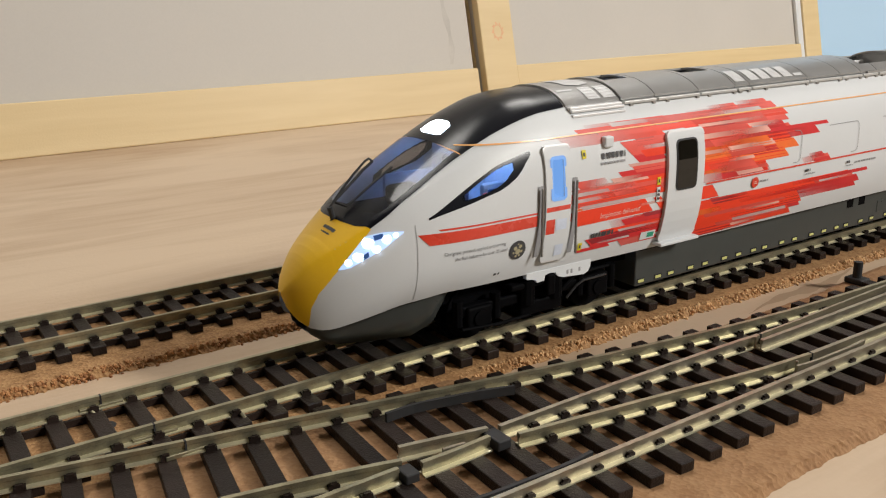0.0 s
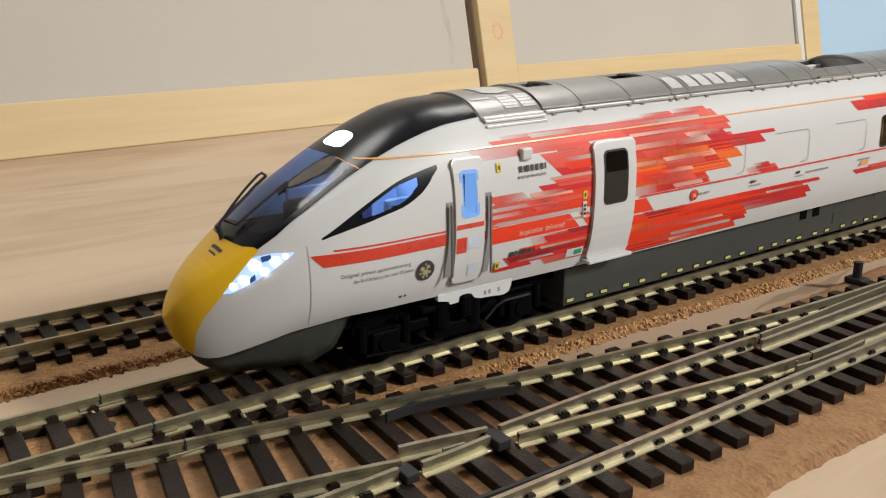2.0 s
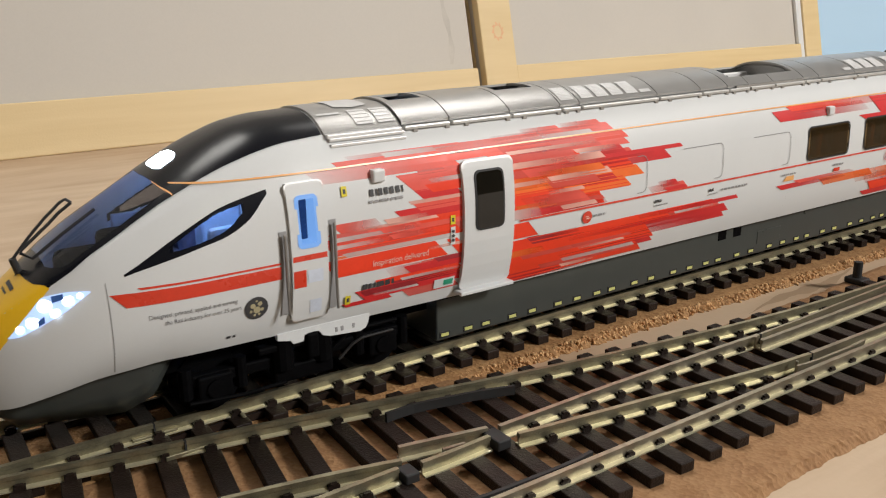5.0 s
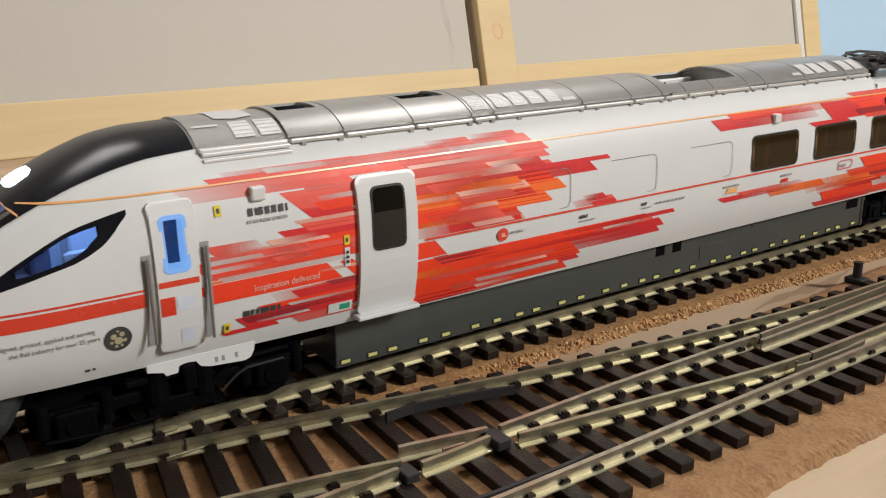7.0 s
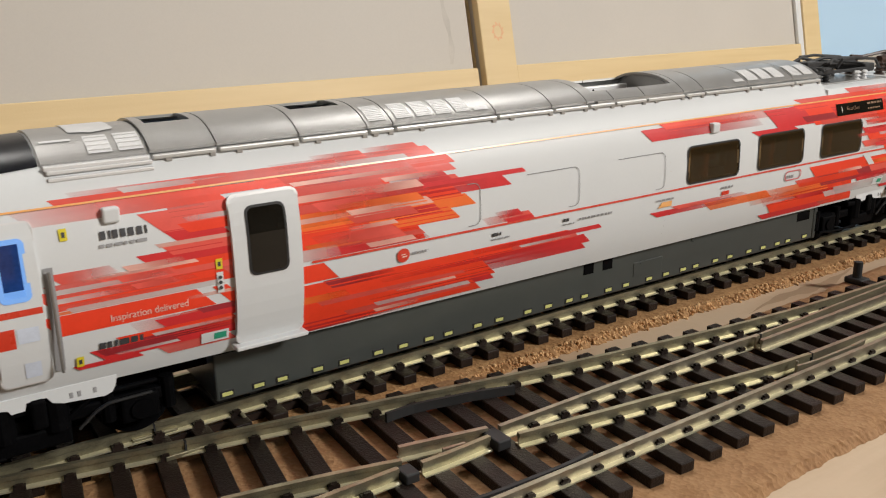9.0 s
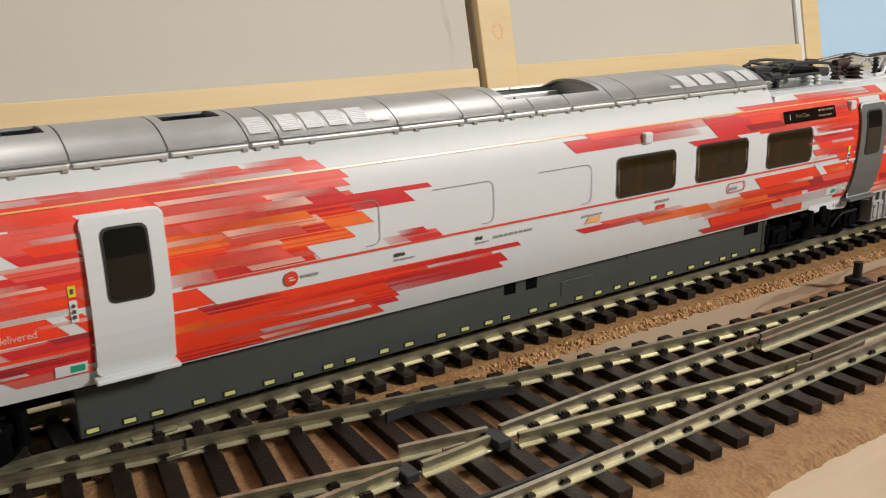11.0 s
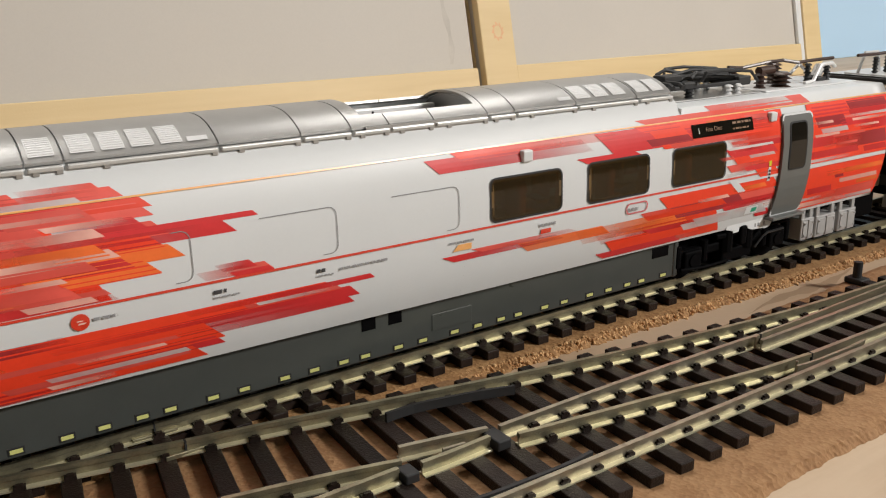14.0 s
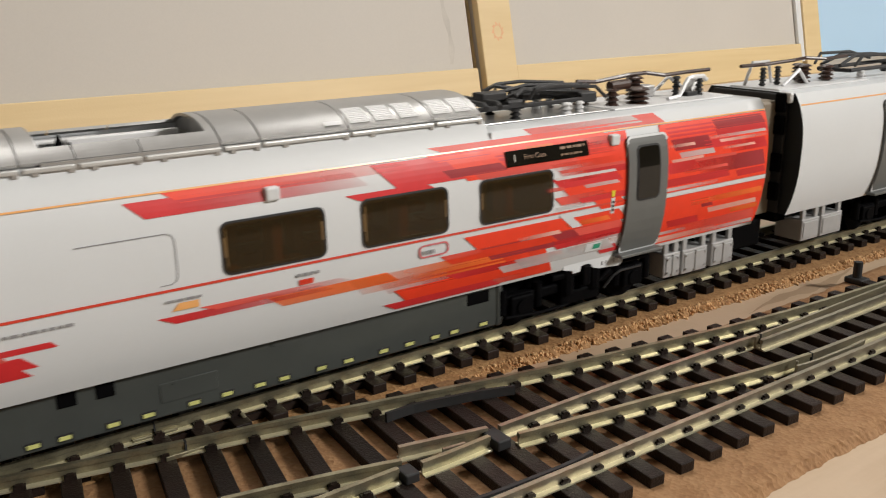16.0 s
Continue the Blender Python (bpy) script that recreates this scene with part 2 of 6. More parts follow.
def table(rows, x):
    if x <= rows[0][0]:
        return rows[0][1]
    for (a, p), (b, q) in zip(rows, rows[1:]):
        if x <= b:
            return p + (q - p) * (x - a) / (b - a)
    return rows[-1][1]


def grid(bm, rows):
    """Faces between equally long rows of points."""
    vs = [[bm.verts.new(p) for p in r] for r in rows]
    for a, b in zip(vs, vs[1:]):
        for i in range(len(a) - 1):
            bm.faces.new((a[i], a[i + 1], b[i + 1], b[i]))
    return bm


# ---------------------------------------------------------------- room
tagged(part("floor", boxed(-1600, 2600, -2000, 800, -990, -950), CARPET), "brown carpeted room floor", "floor", kind="structure")
tagged(part("ceiling", boxed(-1600, 2600, -2000, 800, 1450, 1480), PLASTER), "white plaster ceiling of the room", "ceiling", kind="structure")
tagged(part("wall_south", boxed(-1600, 2600, -2040, -2000, -950, 1450), PLASTER), "warm white plaster wall", "wall", kind="structure")
tagged(part("wall_west", boxed(-1640, -1600, -2000, 800, -950, 1450), PLASTER), "warm white plaster wall", "wall", kind="structure")
tagged(part("wall_east", boxed(2600, 2640, -2000, 800, -950, 1450), PLASTER), "warm white plaster wall", "wall", kind="structure")
tagged(part("wall_north", boxed(-1600, 2600, 760, 800, -950, 1450), PLASTER), "warm grey plaster wall behind the layout", "wall", kind="structure")

# ---------------------------------------------------------------- baseboard and cork
BOARD_Z = -6.6
board = thing("baseboard", "tan plywood baseboard of a model railway on legs", "baseboard")
part("board_top", boxed(-500, 1500, -330, 540, -18.6, BOARD_Z, bevel=0.8), BOARD, board)
for x in (-460, 1440):
    for y in (-300, 500):
        part("leg", boxed(x - 22, x + 22, y - 22, y + 22, -950, -18.6), PINE, board, "square pine leg")

bm = bmesh.new()
rows = []
for k in range(18):
    q = k / 17
    x, y = 176 + 56 * q, -25.5 + 5.5 * q + 1.2 * math.sin(q * 7)
    w = 0.3 + 2.3 * math.sin(q * math.pi) * (0.7 + 0.3 * math.sin(k * 1.7))
    rows.append([(x, y - w, BOARD_Z + 0.03), (x + 3, y + w * 0.8, BOARD_Z + 0.03)])
part("wood_stain", grid(bm, rows), STAIN, board, "brown stain along the grain")

A_RAIL = [(-6, -9.6), (9, -12.3), (34, -17.2), (53, -20.6), (74, -24.9), (97, -29.5), (123, -33.9), (154, -38.3), (172, -40.0), (193, -41.1), (215, -41.9), (260, -43.6), (700, -43.95)]


def cork_bed(name, x0, x1, far, near, fine0, fine1, seed, label, sheet=CORK, edge=CORKEDGE):
    """Flat cork sheet with torn edges: far(x) and near(x) are its two sides."""
    rnd = random.Random(seed)
    xs, x = [], x0
    while x < x1:
        xs.append(x)
        x += 0.7 if fine0 <= x <= fine1 else 6.0
    xs.append(x1)
    bm = bmesh.new()
    rows = []
    for x in xs:
        f, n = far(x), near(x)
        k0 = 1.0 if edge else 0.25
        j = lambda a: k0 * rnd.uniform(-a, a) + 0.6 * noise.noise((x * 0.25, seed, 0))
        rows.append([(x, f + 1.2 + j(0.4), BOARD_Z + 0.02), (x, f + j(0.5), -4.9), (x, f - 1.5, -4.62), (x, n + 1.5, -4.62), (x, n + j(0.55), -4.95 + rnd.uniform(-0.25, 0.2)),
                     (x, n - 0.5 + j(0.5), -5.8), (x, n - 1.1 + j(0.6), BOARD_Z + 0.02)])
    grid(bm, rows)
    bmesh.ops.recalc_face_normals(bm, faces=bm.faces[:])
    bed = tagged(part(name, bm, sheet), label, "cork underlay", kind="structure")
    if not edge:
        return bed
    bm = bmesh.new()
    for i in range(int((fine1 - fine0) * 6)):
        x = rnd.uniform(fine0, fine1)
        y = near(x) - abs(rnd.gauss(0, 0.8)) + 0.5
        s = rnd.uniform(0.3, 0.95)
        z = max(BOARD_Z + 0.05, -5.0 - max(0, near(x) - y) * 1.1 + rnd.uniform(-0.5, 0.25))
        m = Matrix.Translation((x, y, z)) @ Euler([rnd.uniform(0, 3) for k in range(3)]).to_matrix().to_4x4() @ Matrix.Diagonal((s, s * rnd.uniform(0.5, 1), s * rnd.uniform(0.5, 1.1), 1))
        bmesh.ops.create_icosphere(bm, subdivisions=1, radius=0.62, matrix=m)
    tagged(part("cork_crumbs", bm, edge, bed, "crumbly torn orange-brown cork edge"), kind="stuff")
    return bed


main_near = lambda x: -13.9 - table([(95, 1.5), (112, 2.2), (150, 3.0), (300, 5.5), (1400, 5.5)], x)
cork_bed("cork_back", -200, 1400, lambda x: 74.0, lambda x: 32.6, 5, 120, 3, "pressed cork strip under the rear track")
cork_bed("cork_main", -200, 1400, lambda x: 17.0, main_near, 95, 290, 5, "pressed cork strip under the main track", CORK, CORKEDGE_LIT)
cork_bed("cork_front", -200, 1400, lambda x: table([(60, -13.5), (92, -16), (110, -24.5), (150, -29.5), (200, -29.5), (232, -26.5), (300, -34)], x),
         lambda x: -78.0 + 0.8 * math.sin(x * 0.06), 60, 210, 7, "wide pressed cork sheet under the points", CORKFRONT, None)

# ---------------------------------------------------------------- back boards, leaning against the wall
LEAN = 12.5


NEAR = 0.958          # size of the back boards against their drawing


def leaning(x0, y0=324.0):
    return Matrix.Translation((x0 * NEAR * MM, y0 * MM, (BOARD_Z + 3.33) * MM)) @ pose(0, 0, 0, -LEAN) @ Matrix.Scale(NEAR, 4)


def back_board_plain():
    b = thing("back_board", "grey-cream hardboard panel with a pine batten along its foot", "back board", leaning(-520), "leaning back boards")
    part("panel", boxed(0, 890, 6, 12, -3.4, 330), PANEL, b)
    part("batten", boxed(0, 890, 0, 6, -3.4, 25.5, bevel=0.8), PINE, b, "yellow planed pine batten")
    part("rear_frame", boxed(866, 889.5, 12.1, 46, -3.4, 330, bevel=0.8), PINE, b, "pine frame behind the panel")
    bm = bmesh.new()
    rows = []
    for k in range(24):
        z, w = 30 + k * 2.9, 1.2 + 1.3 * math.sin(k * 0.45) ** 2
        x = 872 + 1.6 * math.sin(k * 0.3)
        rows.append([(x - w, 5.94, z), (x + w * 1.1, 5.94, z)])
    grid(bm, rows)
    part("smudge", bm, SMUDGE, b, "grey smudge on the hardboard")


def back_board_framed():
    b = thing("back_board", "grey-cream hardboard panel in a pine frame with a red ring mark", "back board", leaning(375.5), "leaning back boards")
    part("panel", boxed(2, 400, 6, 12, -3.4, 330), PANEL, b)
    part("rear_frame", boxed(0.3, 28, 12.1, 46, -3.4, 330, bevel=0.8), PINE, b, "pine frame behind the panel")
    part("post", boxed(0, 29, -1, 5.9, -3.4, 330, bevel=0.8), PINE, b, "upright planed pine post")
    part("batten", boxed(29.1, 371.4, 0, 6, -3.4, 25.5, bevel=0.8), PINE, b, "yellow planed pine batten")
    part("edge_strip", boxed(371.6, 379.4, 2.2, 5.9, 9.0, 330, bevel=0.8), WHITE, b, "white painted edge strip")
    part("post", boxed(379.6, 404, 0.5, 6, -3.4, 330, bevel=0.8), PINE, b, "upright planed pine post")
    bm = bmesh.new()
    for i in range(26):
        a, c = i / 26 * 6.283, (i + 0.7) / 26 * 6.283
        r0, r1 = 3.6, 5.2 + 0.8 * math.sin(i * 2.1)
        bm.faces.new([bm.verts.new((15 + r * math.cos(t) * 0.9, -1.05, 50 + r * math.sin(t) * 1.15)) for r, t in ((r0, a), (r1, a), (r1, c), (r0, c))])
    part("ring_mark", bm, REDMARK, b, "faded red ring mark on the post")


back_board_plain()
back_board_framed()
sky = thing("sky_board", "plain sky blue painted board behind the layout", "back board", pose(0.765, 0.405, BOARD_Z * MM))
part("panel", boxed(0, 730, 0, 9, 0, 420, bevel=0.8), BLUE, sky)

# ---------------------------------------------------------------- track
BLADE_SECTION = [(-0.3, 0), (0.3, 0), (0.3, -0.75), (0.14, -0.95), (0.14, -2.54), (-0.14, -2.54), (-0.14, -0.95), (-0.3, -0.75)]
RAIL_SECTION = [(-0.45, 0), (0.45, 0), (0.45, -0.75), (0.17, -0.95), (0.17, -2.1), (1.05, -2.3), (1.05, -2.54), (-1.05, -2.54), (-1.05, -2.3), (-0.17, -2.1), (-0.17, -0.95), (-0.45, -0.75)]


def rail_mesh(points, step=4.0, section=RAIL_SECTION):
    """A rail along a smooth line through the points (x, y)."""
    pts, x = [], points[0][0]
    while x < points[-1][0]:
        pts.append((x, (table(points, x - 3) + 2 * table(points, x) + table(points, x + 3)) / 4 if points[0][0] + 3 < x < points[-1][0] - 3 else table(points, x)))
        x += step if x < 420 else 60
    pts.append(points[-1])
    bm = bmesh.new()
    rings = []
    for i, (x, y) in enumerate(pts):
        a, b = pts[max(0, i - 1)], pts[min(len(pts) - 1, i + 1)]
        d = math.atan2(b[1] - a[1], b[0] - a[0])
        rings.append([bm.verts.new((x - math.sin(d) * u, y + math.cos(d) * u, w)) for u, w in section])
    for p, q in zip(rings, rings[1:]):
        for i in range(len(p)):
            k = (i + 1) % len(p)
            # the foot's faces take the paler metal as a painted highlight
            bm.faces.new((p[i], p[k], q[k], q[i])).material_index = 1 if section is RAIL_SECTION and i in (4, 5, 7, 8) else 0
    bm.faces.new(rings[0])
    bm.faces.new(rings[-1][::-1])
    bmesh.ops.recalc_face_normals(bm, faces=bm.faces[:])
    return bm


def sleeper_data(half, chairs, name="sleeper", width=3.2):
    """One sleeper across the track with its rail chairs, centred on y = 0."""
    bm = boxed(-width / 2, width / 2, -half, half, -4.62, -2.56, bevel=0.22)
    for y in chairs:
        for s in (-1, 1):
            box(bm, -0.95, 0.95, y + s * 0.75 - 0.55, y + s * 0.75 + 0.55, -2.6, -1.75)
            box(bm, -0.55, 0.55, y + s * 1.0 - 0.35, y + s * 1.0 + 0.35, -1.8, -1.35)
    for v in bm.verts:
        v.co *= MM
    me = bpy.data.meshes.new(name)
    bm.to_mesh(me)
    bm.free()
    me.materials.append(SLEEPER)
    return me


def track(y, label, phase, pitch=7.1):
    t = thing("track", label, "track", pose(0, y * MM, 0), "model railway tracks")
    part("rail", rail_mesh([(-480, -8.65), (1450, -8.65)], 30), RAIL, t, "nickel silver rail")
    part("rail", rail_mesh([(-480, 8.65), (1450, 8.65)], 30), RAIL, t, "nickel silver rail")
    me = sleeper_data(13.6, (-8.65, 8.65))
    rest = bmesh.new()
    k = int(-470 / pitch)
    while k * pitch + phase < 1440:
        x = k * pitch + phase
        k += 1
        if -30 < x < 460:
            o = new("sleeper", me)
            o.parent, o.location = t, (x * MM, 0, 0)
        else:
            box(rest, x - 1.6, x + 1.6, -13.6, 13.6, -4.62, -2.56)
    tagged(part("far_sleepers", rest, SLEEPER, t), kind="stuff")
    strip = bmesh.new()
    for s in (-8.65, 8.65):
        box(strip, -470, 1440, s - 1.0, s - 0.2, -4.6, -3.3)
    part("sleeper_web", strip, SLEEPER, t, "thin plastic web that joins the sleepers")
    return t


track(53.0, "rear model railway track with dark sleepers on cork", 21.2 - 7.35 * 3, 7.35)
main = track(0.0, "main model railway track with dark sleepers on cork", 55.8 - 7.1 * 7)


def joiner(x, y, parent):
    part("rail_joiner", boxed(x - 4, x + 4, y - 0.75, y + 0.75, -2.62, -1.7, bevel=0.15), RAIL, parent, "folded metal rail joiner")


joiner(34, -8.65, main)
joiner(29, 8.65, main)
for x, y in ((34.0, -8.65), (29.0, 8.65)):
    part("rail_joint", boxed(x - 0.16, x + 0.16, y - 0.49, y + 0.49, -2.3, 0.02), RUBBER, main, "dark gap between two rails")
part("feed_wire", rods([(27, 7.6, -2.3), (27.6, 6.9, -3.2), (28.2, 6.2, -4.6), (28.4, 6.0, -6.4)], 0.35), RAIL, main, "soldered feed wire")
part("wire_hole", rod(bmesh.new(), (28.6, 4.6, -4.61), (28.6, 4.6, -4.56), 1.9, 14), RUBBER, main, "dark drilled hole in the cork")
part("feed_wire", rods([(49.5, -10.2, -2.1), (49.9, -11.2, -3.0), (50.0, -11.9, -4.6)], 0.45), RAIL, main, "soldered feed wire")

# points in front of the main track
pts = thing("points", "pair of model railway points with dark timbers and plastic crossing", "points")
part("stock_rail", rail_mesh(A_RAIL), RAIL, pts, "curved stock rail")
part("stock_rail", rail_mesh([(-480, -61.9), (1450, -61.9)], 30), RAILDULL, pts, "straight stock rail")
part("closure_rail", rail_mesh([(83, -44.6), (110, -44.2), (145, -44.6), (153.6, -45.0)]), RAILDULL, pts, "straight closure rail")
part("closure_rail", rail_mesh([(84, -48.6), (94, -50.0), (106, -51.6), (119, -53.4), (130, -55.1), (140, -56.5), (153.6, -57.4)]), RAIL, pts, "curved closure rail")
part("switch_blade", rail_mesh([(151.5, -47.3), (162, -47.3), (200, -46.9), (260, -46.9), (420, -46.9)]), RAILDULL, pts, "worn switch blade")
part("switch_blade", rail_mesh([(154.2, -57.4), (182, -57.7), (260, -57.7), (420, -57.7)]), RAILDULL, pts, "worn switch blade")
part("switch_blade", rail_mesh([(154.3, -45.0), (167, -44.8), (190, -43.9), (205, -43.5), (224, -43.2)], 4, BLADE_SECTION), RAILDULL, pts, "worn switch blade")
part("check_rail", rail_mesh([(146, -59.6), (150, -60.2), (164, -60.3), (169, -59.9)], 2, BLADE_SECTION), RAILDULL, pts, "short worn check rail")
for x, y in ((153.95, -45.0), (153.9, -57.4), (35.2, -38.2)):
    part("rail_joint", boxed(x - 0.18, x + 0.18, y - 0.48, y + 0.48, -2.3, 0.03), RUBBER, pts, "dark gap between two rails")
part("closure_rail", rail_mesh([(-40, -24.5), (0, -31.4), (36, -38.4), (49, -40.9), (60.5, -43.6), (63.2, -44.4)]), RAIL, pts, "curved closure rail")
part("closure_rail", rail_mesh([(-60, -46.6), (48, -46.6), (61.5, -46.2)]), RAIL, pts, "straight closure rail")
part("crossing_nose", rail_mesh([(65.5, -46.9), (72, -46.9), (79.5, -46.4)], 2), RAIL, pts, "crossing nose rail")
part("wing_rail", rail_mesh([(65, -40.6), (70, -41.5), (75, -42.6), (81, -43.8)], 2), RAILDULL, pts, "wing rail")
part("wing_rail", rail_mesh([(70.6, -45.5), (74.8, -45.9)], 2, BLADE_SECTION), RAILDULL, pts, "stub of a wing rail")
joiner(37, -17.8, pts)
part("rail_joint", boxed(36.4, 36.75, -18.25, -17.2, -2.3, 0.02), RUBBER, pts, "dark gap between two rails")
part("check_rail", rail_mesh([(70, -28.0), (76, -27.6), (90, -30.6), (96, -32.6)], 2, [(-0.35, -0.75), (0.35, -0.75), (0.35, -2.55), (-0.35, -2.55)]), RUBBER, pts, "black plastic check rail")
part("check_rail", rail_mesh([(64, -58.8), (69, -59.6), (86, -59.9), (91, -59.2)], 2, [(-0.35, -0.75), (0.35, -0.75), (0.35, -2.55), (-0.35, -2.55)]), RUBBER, pts, "black plastic check rail")
part("crossing", boxed(61.8, 64.4, -48.2, -44.8, -2.55, -0.7, bevel=0.3), RUBBER, pts, "black plastic crossing block")
part("crossing", boxed(79.9, 82.8, -48.4, -43.6, -2.55, -0.6, bevel=0.3), RUBBER, pts, "black plastic crossing block")
for x, y in ((151.5, -45.9), (147.5, -58.6)):
    part("blade_pin", rod(bmesh.new(), (x, y, -2.5), (x, y, 0.25), 0.3, 10), RAILDULL, pts, "small pivot pin")
x = 97.5 - 7.13 * 18
while x < 420:
    far = table(A_RAIL, x) + 7.2 if x > 58 else -41.5
    ys = [table(A_RAIL, x), -61.3] if x > 58 else [-46.6, -61.3]
    if x > 58:
        ys += [-44.4] if 86 < x < 153 else []
        ys += [table([(84, -48.6), (106, -51.6), (140, -56.9), (149, -58.9)], x)] if 86 < x < 146 else []
    half, mid = (far + 68.8) / 2, (far - 68.8) / 2
    o = new("timber", sleeper_data(half, [y - mid for y in ys], "timber"))
    o.parent, o.matrix_basis = pts, pose(x * MM, mid * MM, 0, 0, 0, -2.5)
    x += 7.13
# timbers of the branch that swings over to the main track
for k in range(13):
    x = -33.9 + k * 7.3
    y = (table(A_RAIL, x) + table([(-40, -24.5), (0, -31.4), (36, -38.4), (63, -43.6)], x)) / 2
    o = new("timber", sleeper_data(13.4 if x > 0 else 11, (-10.2, 10.2), "timber"))
    o.parent, o.matrix_basis = pts, pose(x * MM, y * MM, 0.0, 0, 0, -8.5)
bar = thing("point_lever", "small black plastic point lever with upright peg", "point lever")
part("tie_bar", boxed(213, 216.5, -62, -30, -4.4, -3.4, bevel=0.2), RUBBER, bar)
part("peg", boxed(212.6, 216.9, -33.5, -28.5, -4.6, -3.0, bevel=0.4), RUBBER, bar)
part("peg", rod(bmesh.new(), (214.6, -31, -3.2), (214.6, -31, 1.3), 1.15, 12), RUBBER, bar)

# ---------------------------------------------------------------- train
# the leading car's skin: x from the nose tip, v from the top centre line (0) to the lower edge (1 and -1)
SKIN_TOP = [(0, 16), (0.6, 18), (2, 21), (4.4, 24.5), (7.5, 27.6), (11.5, 30.9), (14.7, 33.5), (18, 35.9), (22, 38.6), (27.3, 41.2), (32, 43.6), (38, 46.3), (43.6, 48.5), (49, 50.0), (55, 51.0), (63, 51.3)]
SKIN_LOW = [(0, 15.5), (0.6, 12.6), (2, 10.2), (4, 8.6), (7, 8.4), (12, 9.9), (20, 12.2), (30, 13.4), (50, 13.2), (70, 12.6), (110, 12.2)]
SKIN_MID = [(0, 15.8), (5, 17), (12, 19), (20, 22), (40, 28), (55, 30)]

CROWN = [(0, 0.2), (3, 1.2), (8, 2.4), (14, 2.9), (22, 2.8), (30, 2.2), (40, 1.0), (50, 0.0)]     # how far the crown is flattened


def eased(rows, x):
    w = min(1.6, x * 0.7)
    return (table(rows, x - w) + 2 * table(rows, x) + table(rows, x + w)) / 4


def skin(x, v, off=0.0):
    h = 17.3 * (1 - max(0.0, 1 - x / 40) ** 2.0) ** 0.62 + off
    zt, zb, zm = eased(SKIN_TOP, x) + off, eased(SKIN_LOW, x), eased(SKIN_MID, x)
    n, a = 2 + 0.4 * min(1, x / 50), abs(v)
    if a <= 0.65:
        f = a / 0.65 * math.pi / 2
        y, z = h * max(0.0, math.sin(f)) ** (2 / n), zm + (zt - zm) * max(0.0, math.cos(f)) ** (2 / n)
    else:
        q = (a - 0.65) / 0.35
        y, z = h * (1 - 0.18 * q ** 2.5), zm - (zm - zb) * q
    z -= eased(CROWN, x) * max(0.0, 1 - (a / 0.36) ** 2)
    return Vector((x - (off * 0.7 if x < 8 else 0), math.copysign(y, v), z))


def side_y(z):
    """Half width of the plain body at the height z."""
    if z >= 30:
        return 17.3 * max(0.0, 1 - ((z - 30) / 21.3) ** 2.4) ** (1 / 2.4)
    return 17.3 * (1 - 0.18 * ((30 - z) / 17.8) ** 2.5)


def skin_patch(x0, x1, lo, hi, off, nx=40, nv=16, hole=None):
    """A sheet that lies off millimetres over the skin between the lines v = lo(x) and hi(x)."""
    bm = bmesh.new()
    rows = []
    for i in range(nx + 1):
        x = x0 + (x1 - x0) * i / nx
        a, b = lo(x), hi(x)
        rows.append([(x, a + (b - a) * j / nv) for j in range(nv + 1)])
    vs = [[bm.verts.new(skin(*p, off)) for p in r] for r in rows]
    for i in range(nx):
        for j in range(nv):
            if hole and hole((rows[i][j][0] + rows[i + 1][j][0]) / 2, abs(rows[i][j][1] + rows[i + 1][j + 1][1]) / 2):
                continue
            bm.faces.new((vs[i][j], vs[i][j + 1], vs[i + 1][j + 1], vs[i + 1][j]))
    return bm


def on_skin(x, z, off):
    """The point of the near side at the station x and the height z."""
    lo, hi = 0.2, 1.0
    for k in range(22):
        m = (lo + hi) / 2
        lo, hi = (m, hi) if skin(x, m).z > z else (lo, m)
    return skin(x, -lo, off)


def side_patch(x0, x1, z0, z1, off=0.1, lean0=0.0, lean1=0.0, side=-1, nz=None, thick=0.0):
    """A sheet on the body side with slanted ends: lean is how far an end moves along from its foot to its top."""
    nz = nz or max(2, int((z1 - z0) / 1.2))
    bm = bmesh.new()
    rows = []
    for j in range(nz + 1):
        q = j / nz
        z = z0 + (z1 - z0) * q
        rows.append([(x, side * (side_y(z) + off), z) for x in (x0 + lean0 * q, x1 + lean1 * q)])
    grid(bm, rows)
    if thick:
        r = bmesh.ops.extrude_face_region(bm, geom=bm.faces[:])
        for v in r["geom"]:
            if isinstance(v, bmesh.types.BMVert):
                v.co.y += -side * thick
    bmesh.ops.recalc_face_normals(bm, faces=bm.faces[:])
    return bm


def round_patch(x0, x1, z0, z1, r, off, side=-1, thick=0.3, n=6):
    """Rounded rectangle, with thickness, bent to the body side."""
    nz = 14
    bm = bmesh.new()
    rows = []
    for j in range(nz + 1):
        q = 0.5 - 0.5 * math.cos(math.pi * j / nz)
        z = z0 + (z1 - z0) * q
        d = min(z - z0, z1 - z)
        ins = r - math.sqrt(max(0, r * r - (r - min(r, d)) ** 2)) if d < r else 0.0
        rows.append([(x, side * (side_y(z) + off), z) for x in (x0 + ins, x1 - ins)])
    grid(bm, rows)
    r = bmesh.ops.extrude_face_region(bm, geom=bm.faces[:])
    for v in r["geom"]:
        if isinstance(v, bmesh.types.BMVert):
            v.co.y += -side * thick
    bmesh.ops.recalc_face_normals(bm, faces=bm.faces[:])
    return bm


